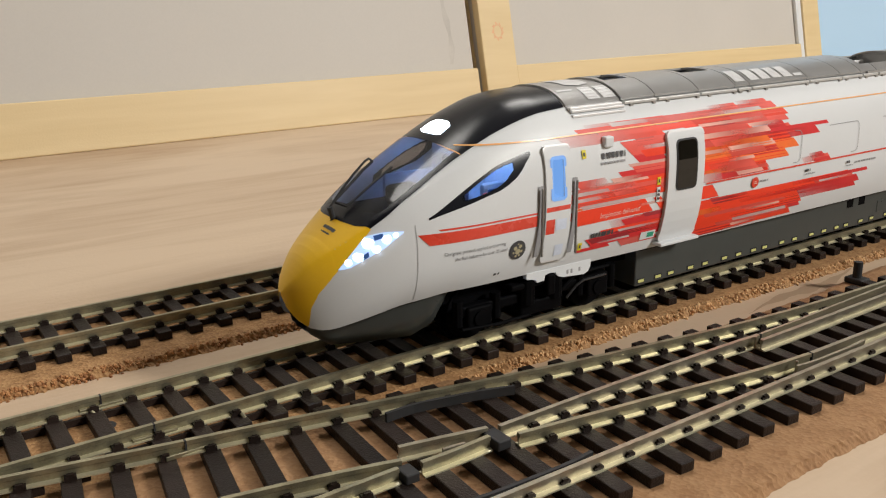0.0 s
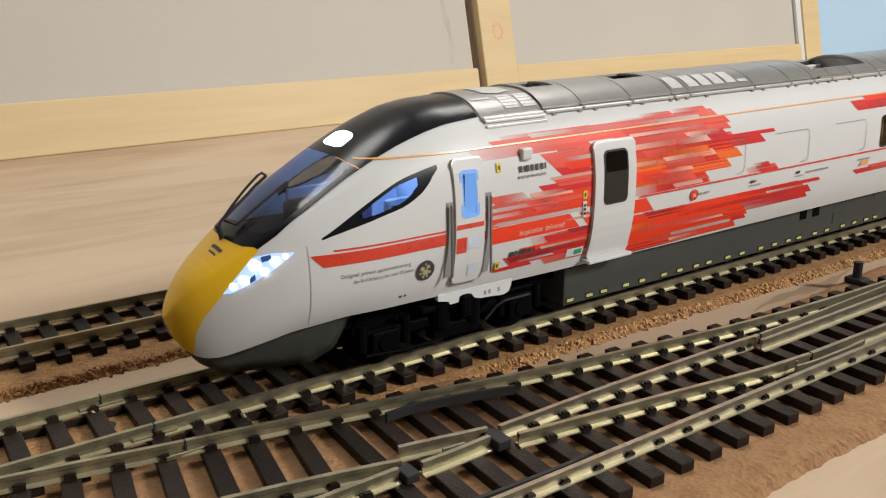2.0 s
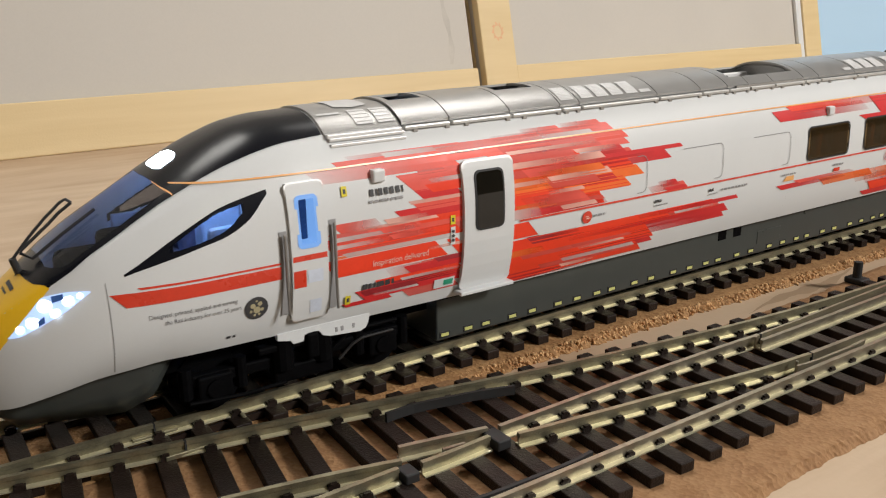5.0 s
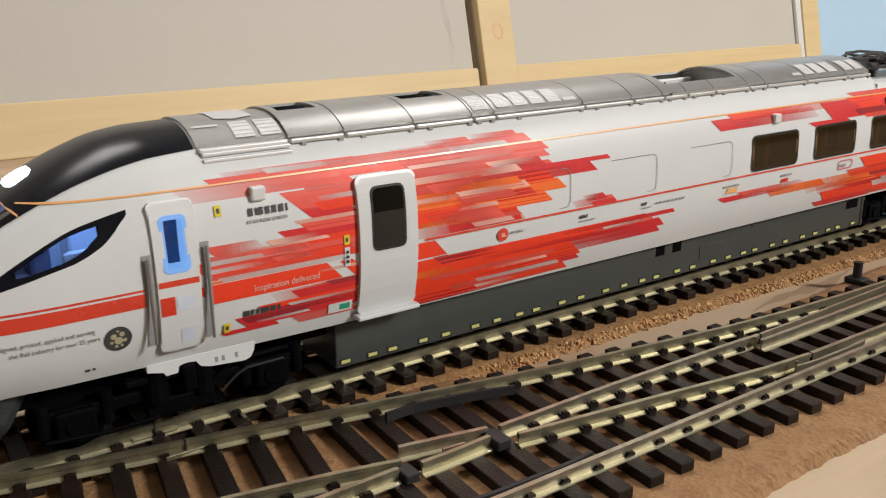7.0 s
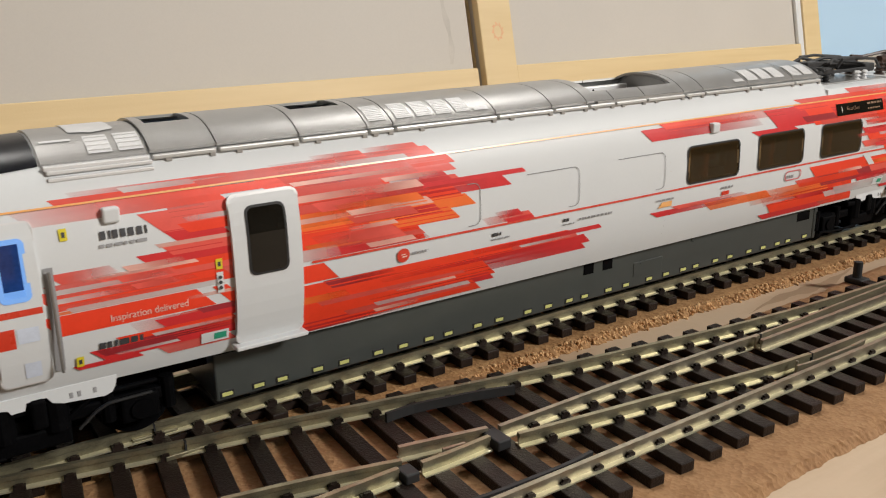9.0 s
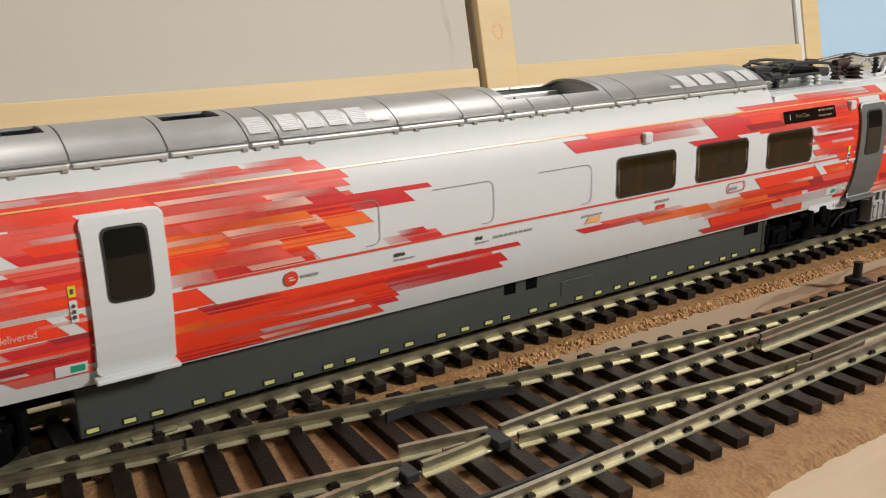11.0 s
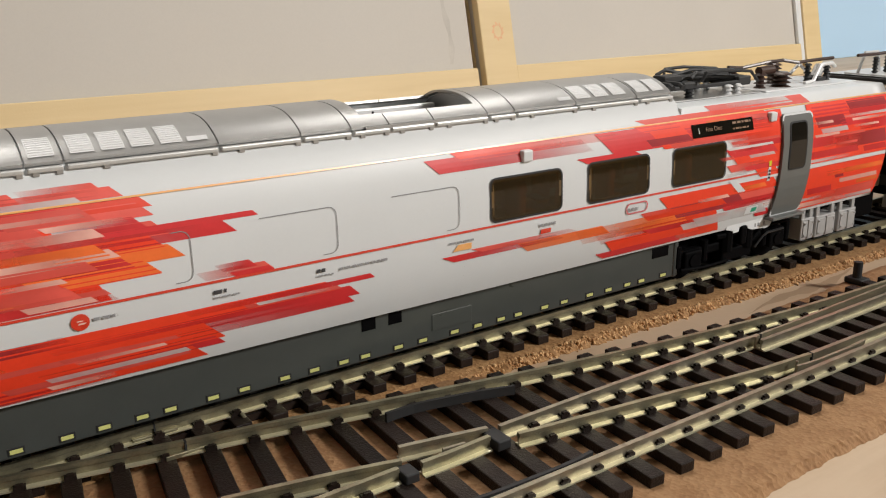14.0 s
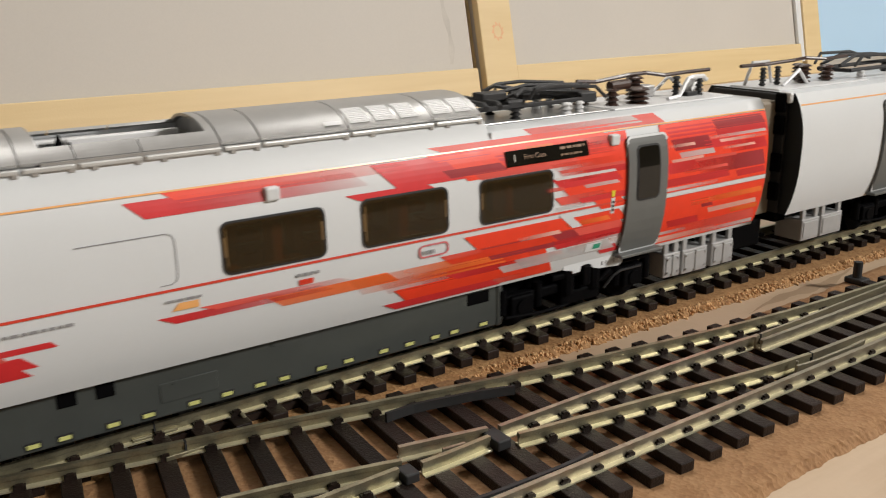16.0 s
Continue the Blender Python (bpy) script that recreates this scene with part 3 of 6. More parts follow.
def ring_patch(x0, x1, z0, z1, r, w, off, side=-1):
    """Thin outline of a rounded rectangle on the body side."""
    outer, inner = [], []
    for cx, cz, a0 in ((x1 - r, z1 - r, 0), (x0 + r, z1 - r, 90), (x0 + r, z0 + r, 180), (x1 - r, z0 + r, 270)):
        for k in range(6):
            a = radians(a0 + 18 * k)
            outer.append((cx + r * math.cos(a), cz + r * math.sin(a)))
            inner.append((cx + (r - w) * math.cos(a), cz + (r - w) * math.sin(a)))
    bm = bmesh.new()
    o = [bm.verts.new((x, side * (side_y(z) + off), z)) for x, z in outer]
    i = [bm.verts.new((x, side * (side_y(z) + off), z)) for x, z in inner]
    for k in range(len(o)):
        m = (k + 1) % len(o)
        bm.faces.new((o[k], o[m], i[m], i[k]))
    return bm


def corner_line(x0, x1, xl, z0, z1, r, w, off):
    """Shadow line of an engraved outline: top edge from x0, round the rear corners, and a short foot from xl."""
    line = [(x0, z1)] + [(x1 - r + r * math.sin(radians(a)), z1 - r + r * math.cos(radians(a))) for a in range(0, 91, 18)]
    line += [(x1 - r + r * math.cos(radians(a)), z0 + r - r * math.sin(radians(a))) for a in range(0, 91, 18)] + [(xl, z0)]
    bm = bmesh.new()
    for (xa, za), (xb, zb) in zip(line, line[1:]):
        dx, dz = xb - xa, zb - za
        l = math.hypot(dx, dz)
        ux, uz = -dz / l * w / 2, dx / l * w / 2
        n = max(1, int(abs(dz) / 2))
        for k in range(n):
            p, q = (xa + dx * k / n, za + dz * k / n), (xa + dx * (k + 1) / n, za + dz * (k + 1) / n)
            bm.faces.new([bm.verts.new((x, -(side_y(z) + off), z)) for x, z in ((p[0] + ux, p[1] + uz), (q[0] + ux, q[1] + uz), (q[0] - ux, q[1] - uz), (p[0] - ux, p[1] - uz))])
    return bm


def lettering(body, x, z, size, material, parent, name="lettering", wide=1.0, off=0.14):
    """Words on the body side, laid on its curve."""
    cu = bpy.data.curves.new("words", "FONT")
    cu.body, cu.size, cu.extrude = body, size, 0.0
    tmp = bpy.data.objects.new("words", cu)
    scene.collection.objects.link(tmp)
    me = tmp.to_mesh()
    bm = bmesh.new()
    bm.from_mesh(me)
    tmp.to_mesh_clear()
    bpy.data.objects.remove(tmp)
    bpy.data.curves.remove(cu)
    for v in bm.verts:
        px, pz = x + v.co.x * wide, z + v.co.y
        v.co = on_skin(px, pz, off)
    return part(name, bm, material, parent)


def disc(x, z, r, off, n=20):
    """A round badge on the body side."""
    bm = bmesh.new()
    mid = bm.verts.new(on_skin(x, z, off))
    rim = [bm.verts.new(on_skin(x + r * math.cos(i * 6.2832 / n), z + r * math.sin(i * 6.2832 / n), off)) for i in range(n)]
    for i in range(n):
        bm.faces.new((mid, rim[i], rim[(i + 1) % n]))
    return bm


def bars(x0, x1, z, h, material, parent, seed=1, off=0.13, name="unread_lettering"):
    """A line of writing too small to read, as short bars."""
    rnd = random.Random(seed)
    bm = bmesh.new()
    x = x0
    while x < x1:
        w = rnd.uniform(0.5, 1.6)
        w = min(w, x1 - x)
        bm.faces.new([bm.verts.new(on_skin(p, q, off)) for p, q in ((x, z), (x + w, z), (x + w, z + h), (x, z + h))])
        x += w + rnd.uniform(0.2, 0.4)
    return part(name, bm, material, parent)


CRIMSON, SCARLET, ROSE, AMBER, MAROON = (0.64, 0.032, 0.035), (0.84, 0.055, 0.02), (0.77, 0.105, 0.08), (0.88, 0.17, 0.035), (0.36, 0.03, 0.038)
TONES = {}
for tone, colour in (("crimson", CRIMSON), ("scarlet", SCARLET), ("rose", ROSE), ("amber", AMBER), ("maroon", MAROON), ("pale", (0.82, 0.44, 0.37)), ("white", (0.66, 0.64, 0.64))):
    if tone == "white":
        for fade, ends in (("full", (0.95, 0.95)), ("right", (0.8, 0.1)), ("left", (0.1, 0.8)), ("half", (0.45, 0.7))):
            TONES[tone, fade] = streak_mat(tone + "_streak_" + fade, colour, ends)
        continue
    TONES[tone, "full"] = streak_mat(tone + "_streak", colour, (1.1, 1.1))
    TONES[tone, "right"] = streak_mat(tone + "_streak_fading_back", colour, (1.1, 0.1))
    TONES[tone, "left"] = streak_mat(tone + "_streak_fading_front", colour, (0.1, 1.1))
    TONES[tone, "half"] = streak_mat(tone + "_streak_pale", colour, (0.68, 0.88))
LAYER = [0.05]


def streak(parent, x0, x1, z0, z1, tone="scarlet", fade="full", lean=None):
    LAYER[0] += 0.0007
    h = z1 - z0
    l = h * 1.1 if lean is None else lean
    bm = side_patch(x0, x1, z0, z1, LAYER[0], -l, -l, nz=max(2, int(h / 0.8)))
    return part("streak", bm, TONES[tone, fade], parent)


def livery_front(c):
    S = lambda *a, **k: streak(c, *a, **k)
    # before the passenger door
    S(84, 91.5, 27, 40, "rose", "half", lean=4), S(76, 91.5, 17, 22.4, "scarlet", "left", lean=4)
    S(60, 90, 39.9, 42.2, "scarlet", "left"), S(67, 92, 42.8, 44.0, "rose", "left"), S(64, 91, 42.3, 43.3, "scarlet", "half")
    S(79, 91, 36.2, 39.6, "rose"), S(82, 91, 33.5, 36.4, "crimson"), S(88, 93, 38, 40, "rose"), S(83, 91, 35.6, 37.2, "scarlet")
    S(77, 91, 30.6, 33.2, "crimson"), S(80, 91, 32.4, 34.2, "rose"), S(63, 72, 30.8, 32.6, "rose", "right"), S(62, 78, 29.4, 30.9, "rose", "half")
    S(62, 90, 26.7, 30.0, "scarlet", "half"), S(70, 90, 29.0, 30.6, "rose"), S(62, 88, 27.6, 28.8, "scarlet"), S(80, 91, 30.0, 31.2, "scarlet")
    S(62, 86.3, 22.6, 26.0, "scarlet", lean=3.2), S(89.0, 91.5, 22.4, 25.8, "scarlet", lean=3.2), S(62, 82, 26.1, 26.6, "amber", "half")
    S(78, 91, 20.2, 22.0, "crimson"), S(84, 91, 21.5, 22.5, "maroon"), S(72, 91, 18.4, 20.4, "scarlet"), S(75, 91, 17.8, 19.4, "maroon", "right")
    S(68, 91, 16.8, 18.9, "crimson"), S(64, 74, 16.0, 16.8, "crimson"), S(78, 90, 15.2, 16.9, "rose", "half"), S(68, 80, 17.5, 18.8, "maroon", "half")
    S(62, 79, 29.3, 30.1, "white", "right"), S(64, 88, 26.1, 27.0, "white", "half"), S(66, 84, 30.6, 31.2, "pale", "left")
    S(62, 72, 27.9, 28.7, "white", "right"), S(78, 91, 33.9, 34.6, "pale", "half"), S(83, 91, 37.4, 38.2, "white", "left")
    S(74, 91, 43.0, 43.8, "white", "right"), S(76, 90, 19.2, 19.8, "white", "right"), S(70, 80, 17.2, 17.7, "white", "left"), S(82, 91, 24.4, 25.0, "pale", "left")
    # behind the passenger door
    S(88, 108, 40.8, 42.1, "scarlet", "full"), S(86, 112, 42.5, 43.9, "rose", "half")
    S(101, 128, 27, 40, "scarlet", "full", lean=8), S(101, 122, 36, 42.4, "scarlet", "right", lean=6)
    S(100, 132, 42.6, 44.2, "rose", "left"), S(108, 118, 43.0, 44.8, "rose", "left"), S(119, 130, 43.0, 45.0, "rose", "left"), S(101, 136, 40.6, 42.2, "scarlet", "half")
    S(104, 124, 40.0, 42.0, "crimson", "left"), S(118, 136, 39.2, 41.4, "rose"), S(101, 120, 38.3, 40.0, "rose", "half"), S(122, 135, 37.2, 39.4, "crimson", "left")
    S(104, 138, 36.0, 38.4, "rose", "left"), S(118, 149, 34.6, 37.4, "crimson", "left"), S(128, 153, 36.7, 37.6, "crimson"), S(104, 137, 34.0, 36.2, "scarlet", "left")
    S(101, 140, 32.0, 34.4, "amber"), S(101, 136, 29.8, 32.4, "scarlet"), S(118, 136, 30.0, 32.8, "amber"), S(112, 132, 31.6, 33.4, "crimson", "left")
    S(101, 124, 28.0, 31.0, "scarlet"), S(101, 129, 26.9, 29.6, "scarlet", "right"), S(108, 129, 27.0, 28.8, "crimson", "right"), S(102, 114, 33.0, 35.4, "amber", "right")
    S(115, 122, 29.0, 30.4, "rose", "half"), S(101, 110, 35.5, 37.0, "rose", "half"), S(104, 116, 28.6, 29.8, "amber", "half"), S(120, 128, 28.0, 29.0, "rose", "half")
    S(143, 155, 27.0, 28.6, "rose", "left"), S(146, 152, 28.0, 29.4, "crimson", "left"), S(148, 155, 26.8, 27.7, "crimson")
    rnd = random.Random(21)
    for k in range(9):
        x, w, z = rnd.uniform(104, 120), rnd.uniform(8, 18), rnd.uniform(27.4, 39.8)
        S(x, x + w, z, z + rnd.uniform(1.2, 2.4), rnd.choice(["pale", "rose", "amber", "rose"]), rnd.choice(["left", "right", "half"]))
    for k in range(4):
        x, w, z = rnd.uniform(66, 80), rnd.uniform(6, 12), rnd.uniform(27.0, 32.4)
        S(x, min(x + w, 91), z, z + rnd.uniform(0.8, 1.6), rnd.choice(["pale", "rose", "pale"]), rnd.choice(["left", "right", "half"]))
    S(101, 118, 37.4, 38.6, "pale", "right"), S(101, 113, 33.7, 34.6, "pale", "right"), S(102, 126, 40.3, 41.0, "pale", "right"), S(101, 110, 26.9, 29.0, "white", "right", lean=1.0)
    S(106, 126, 42.4, 43.3, "white", "left"), S(112, 122, 31.0, 31.8, "pale", "left")
    S(116, 126, 27.2, 28.2, "pale", "half"), S(120, 132, 38.8, 39.6, "pale", "right")
    # under the white band
    S(101, 134, 14.6, 22.4, "scarlet", "full", lean=7), S(101, 122, 12.7, 15, "scarlet", "right")
    for k in range(6):
        x, w, z = rnd.uniform(102, 126), rnd.uniform(10, 24), rnd.uniform(14, 19.8)
        S(x, x + w, z, z + rnd.uniform(1.2, 2.4), rnd.choice(["rose", "amber", "crimson"]), rnd.choice(["left", "right"]))
    S(101, 112, 22.8, 26.1, "scarlet"), S(101, 168, 19.4, 22.4, "scarlet"), S(108, 122, 20.8, 22.6, "maroon", "right"), S(140, 175, 21.2, 22.2, "crimson", "left")
    S(120, 172, 18.4, 20.6, "crimson", "left"), S(130, 171, 17.0, 18.8, "crimson", "left"), S(101, 146, 16.0, 19.6, "scarlet"), S(118, 146, 14.8, 16.6, "crimson", "left")
    S(101, 143, 13.0, 16.4, "scarlet"), S(101, 128, 12.6, 14.6, "crimson", "right"), S(106, 130, 17.6, 18.6, "rose", "half"), S(101, 112, 18.6, 20.0, "amber", "right")
    S(112, 140, 14.2, 15.4, "rose", "half"), S(120, 138, 17.8, 18.5, "rose", "half"), S(150, 168, 20.4, 21.2, "rose", "half")
    livery_low_lights(S)


def livery_low_lights(S):
    """Pale slips between the darker streaks under the waist."""
    S(118, 140, 14.8, 15.7, "white", "half"), S(122, 136, 17.0, 17.6, "pale", "left")
    S(152, 166, 20.6, 21.2, "white", "right"), S(118, 128, 13.4, 14.2, "pale", "right")


def livery_rear(c):
    S = lambda *a, **k: streak(c, *a, **k)
    L = dict(lean=3.0)
    S(276, 296, 27.6, 42.0, "scarlet", "left", lean=0), S(270, 296, 37.0, 42.0, "scarlet", "full", lean=0), S(262, 296, 19.0, 25.4, "scarlet", "left", lean=4), S(244, 276, 13.0, 20.0, "scarlet", "left", lean=4)
    S(190, 230, 38.7, 41.4, "crimson", "right", **L), S(196, 240, 40.4, 42.3, "scarlet", "right", **L), S(228, 245, 36.1, 37.4, "crimson", **L), S(236, 262, 37.2, 42.0, "crimson", lean=5)
    S(246, 292, 40.8, 42.3, "scarlet", **L), S(247, 294, 42.5, 43.6, "scarlet", "half", **L), S(252, 296, 36.6, 41.0, "scarlet", lean=4.5), S(271, 309, 42.6, 44.8, "rose", "half", **L), S(278, 302, 43.2, 44.8, "white", "left", **L)
    S(255, 282, 36.4, 37.8, "rose", "half"), S(262, 292, 38.0, 40.6, "crimson", "right"), S(248, 262, 37.6, 39.2, "maroon", "half")
    S(276, 295, 34.4, 37.2, "scarlet", "left"), S(276, 294, 31.6, 34.0, "crimson"), S(279, 295, 29.2, 31.8, "scarlet"), S(276, 290, 28.2, 30.0, "rose", "right"), S(284, 296, 33.6, 35.4, "crimson", "half")
    S(276, 295, 35.0, 35.7, "rose", "half"), S(288, 296, 25.4, 28.0, "scarlet"), S(282, 296, 27.8, 29.0, "crimson")
    # under the windows
    S(193, 222, 20.6, 22.0, "crimson", "right", **L), S(200, 226, 21.6, 22.6, "rose", "right", **L), S(212, 236, 19.4, 21.6, "amber", "half", **L), S(228, 262, 18.0, 21.4, "amber", "left", **L)
    S(234, 270, 16.8, 19.8, "scarlet", "left", **L), S(238, 268, 14.4, 17.2, "scarlet", **L), S(236, 262, 12.8, 14.4, "crimson", **L), S(254, 292, 22.4, 25.4, "scarlet", lean=3.4)
    S(258, 284, 19.2, 22.2, "maroon", lean=3.0), S(276, 296, 18.8, 20.4, "crimson", "half"), S(248, 276, 20.2, 22.4, "scarlet", "half", **L), S(290, 296, 22.2, 25.4, "scarlet", lean=3.2)
    S(282, 296, 20.4, 22.2, "rose"), S(276, 296, 18.2, 19.4, "crimson", "right"), S(250, 272, 16.6, 18.0, "crimson", "right", **L), S(290, 296, 14.4, 16.4, "crimson")
    rnd = random.Random(31)
    for k in range(14):
        x, w, z = rnd.uniform(264, 286), rnd.uniform(5, 12), rnd.choice([rnd.uniform(28.5, 36), rnd.uniform(15.5, 23), rnd.uniform(37.4, 41)])
        S(max(x, 277) if 27 < z < 37 else x, min(x + w + 2, 295.5), z, z + rnd.uniform(0.35, 1.2), rnd.choice(["pale", "rose", "amber", "crimson"]), rnd.choice(["left", "right", "half"]))
    # behind the rear door
    S(306.5, 345.2, 26.2, 42.1, "scarlet", lean=0), S(306.5, 345.2, 13.2, 25.0, "scarlet", lean=0)
    for a, b, z0, z1, tone, fade in (
            (310, 326, 38.3, 41.2, "crimson", "full"), (326, 345, 37.9, 39.8, "crimson", "half"), (322, 335, 35.2, 37.2, "crimson", "full"), (331, 345, 33.4, 36.0, "crimson", "left"),
            (311, 324, 35.8, 38.4, "maroon", "half"), (309, 326, 30.6, 33.2, "crimson", "right"), (320, 344.5, 29.0, 32.8, "maroon", "left"), (308, 331, 27.6, 29.4, "crimson", "half"),
            (326, 344.5, 39.4, 41.6, "maroon", "half"), (313, 325, 34.0, 35.3, "white", "half"), (323, 344.5, 37.3, 38.0, "white", "left"), (327, 345, 36.2, 36.9, "pale", "right"),
            (308, 327, 26.5, 27.3, "white", "right"), (310, 321, 33.2, 33.9, "pale", "half"), (318, 333, 32.6, 33.3, "rose", "half"), (334, 345, 27.0, 28.6, "crimson", "half"),
            (314, 330, 30.2, 30.9, "rose", "left"), (309, 318, 36.6, 37.3, "pale", "left"), (328, 340, 34.4, 35.0, "pale", "left"),
            (318, 345, 21.8, 23.2, "amber", "left"), (308, 324, 22.6, 24.4, "scarlet", "full"), (325, 343.5, 19.0, 20.3, "pale", "half"), (307, 330, 13.6, 15.0, "pale", "right"),
            (315, 344.5, 14.8, 17.2, "rose", "left"), (326, 344.5, 13.4, 14.5, "white", "left"), (322, 326, 20.8, 21.7, "maroon", "half"), (311, 322, 17.2, 19.0, "crimson", "half"),
            (307, 318, 15.6, 16.4, "white", "right"), (334, 344.5, 17.6, 18.8, "amber", "half")):
        S(a, b, z0, z1, tone, fade, lean=min(1.4, (z1 - z0) * 0.6))
    S(274.5, 292, 33.7, 34.3, "white"), S(275, 286, 27.2, 27.9, "white", "right"), S(262, 280, 15.4, 17.2, "white", "right"), S(267, 294, 15.4, 18.0, "white", "half"), S(283, 293, 31.0, 31.8, "white", "half")


def saloon_window(parent, x0, x1, z0, z1, side=-1):
    """Tinted pane over a real opening, in a black rubber rim."""
    w = part("window", ring_patch(x0 - 0.3, x1 + 0.3, z0 - 0.3, z1 + 0.3, 1.5, 0.4, 0.2, side), RUBBER, parent)
    part("gasket", ring_patch(x0 - 0.1, x1 + 0.1, z0 - 0.1, z1 + 0.1, 1.5, 0.7, 0.05, side), GASKET, w)
    part("pane", round_patch(x0, x1, z0, z1, 1.3, 0.1, side, 0.3), CARGLASS, w, "brown tinted pane")


SALOON = ((201.8, 220.4), (228.1, 246.7), (254.8, 273.4))


def saloon(parent):
    """Seats and tables behind the three windows."""
    part("saloon_floor", boxed(196, 280, -14.5, 14.5, 20, 20.6), TRIM, parent)
    part("saloon_ceiling", boxed(196, 280, -12, 12, 42.4, 43.0), TRIM, parent)
    part("partition", boxed(196, 196.6, -13.5, 13.5, 20.6, 42), TRIM, parent)
    part("partition", boxed(279.4, 280, -13.5, 13.5, 20.6, 42), TRIM, parent)
    for x in (200, 212, 226, 238, 252, 264):
        for y in (-13.6, 8.6):
            s = part("seat", boxed(x, x + 2.2, y, y + 5, 20.7, 33.6, bevel=0.8), SEATBROWN, parent, "amber brown seat")
            part("cushion", boxed(x + 2, x + 7, y, y + 5, 24.4, 26.4, bevel=0.7), SEATBROWN, s)
    for x in (208.6, 222, 234.6, 248, 260.6):
        part("table", boxed(x, x + 3, -8.2, -3, 27.2, 27.7, bevel=0.2), TRIM, parent)


def open_sides(x, v):
    """True where the body has roof or window openings."""
    if any(p < x < q and abs(v) < w for p, q, w in ROOF_HOLES):
        return True
    if abs(v) > 0.4 and any(p + 0.45 < x < q - 0.45 for p, q in SALOON):
        z = skin(x, v).z
        return 27.9 < z < 35.7
    return False


def window_pane(parent, x0, x1, z0, z1, side=-1):
    w = part("window", round_patch(x0 - 0.35, x1 + 0.35, z0 - 0.35, z1 + 0.35, 1.5, 0.14, side, 0.5), RUBBER, parent)
    part("pane", round_patch(x0, x1, z0, z1, 1.3, 0.2, side, 0.4), TINTED, w, "dark tinted pane")


def plug_door(parent, x0, x1, z0, z1, colour, glassmat, rim):
    d = part("door", round_patch(x0, x1, z0, z1, 1.4, 0.85, -1, 1.0), colour, parent, "grey plug door" if colour is DOORGREY else "white plug door")
    part("door_rim", ring_patch(x0 - 0.15, x1 + 0.15, z0 - 0.1, z1 + 0.15, 1.5, 0.55, 0.9), rim, d)
    w = part("door_window", round_patch(x0 + 2.6, x1 - 2.6, z0 + 12.6, z1 - 2.0, 1.2, 1.0, -1, 0.5), RUBBER, d)
    part("pane", round_patch(x0 + 3.0, x1 - 3.0, z0 + 13.0, z1 - 2.4, 1.0, 1.05, -1, 0.3), glassmat, w)
    part("door_step", boxed(x0 - 0.6, x1 + 0.4, -17.6, -14.5, z0 - 0.7, z0 + 0.1, bevel=0.2), colour, d)
    return d


def holed_door(x0, x1, z0, z1, hole):
    """Door leaf on the body side with a window opening through it."""
    a, b, c, d = hole
    bm = bmesh.new()
    xs = (x0, x0 + 0.4, a, b, x1 - 0.4, x1)
    zs = [z0, z0 + 0.4] + [z0 + 0.4 + (c - z0 - 0.4) * k / 8 for k in range(1, 9)] + [c + (d - c) * k / 5 for k in range(1, 6)] + [z1 - 0.4, z1]
    vs = [[bm.verts.new((min(max(x, x0 + (0.3 if z in (z0, z1) else 0.0)), x1 - (0.3 if z in (z0, z1) else 0.0)), -(side_y(z) + 0.5), z)) for x in xs] for z in zs]
    for i in range(len(zs) - 1):
        for j in range(5):
            if j == 2 and c - 0.01 < zs[i] < d - 0.01:
                continue
            bm.faces.new((vs[i][j], vs[i][j + 1], vs[i + 1][j + 1], vs[i + 1][j]))
    r = bmesh.ops.extrude_face_region(bm, geom=bm.faces[:])
    for v in r["geom"]:
        if isinstance(v, bmesh.types.BMVert):
            v.co.y += 0.7
    bmesh.ops.recalc_face_normals(bm, faces=bm.faces[:])
    return bm


def wheelset(parent, x):
    e = new("wheelset")
    e.empty_display_size = 0.003
    e.parent = parent
    e.location = (x * MM, 0, 6.0 * MM)
    for s in (-1, 1):
        bm = rod(bmesh.new(), (0, s * 7.3, 0), (0, s * 9.6, 0), 6.0, 28)
        rod(bm, (0, s * 6.7, 0), (0, s * 7.3, 0), 6.7, 28)
        part("wheel", bm, UNDER, e)
    part("axle", rod(bmesh.new(), (0, -11, 0), (0, 11, 0), 1.0, 10), UNDER, e)
    return e


WHEELS = []


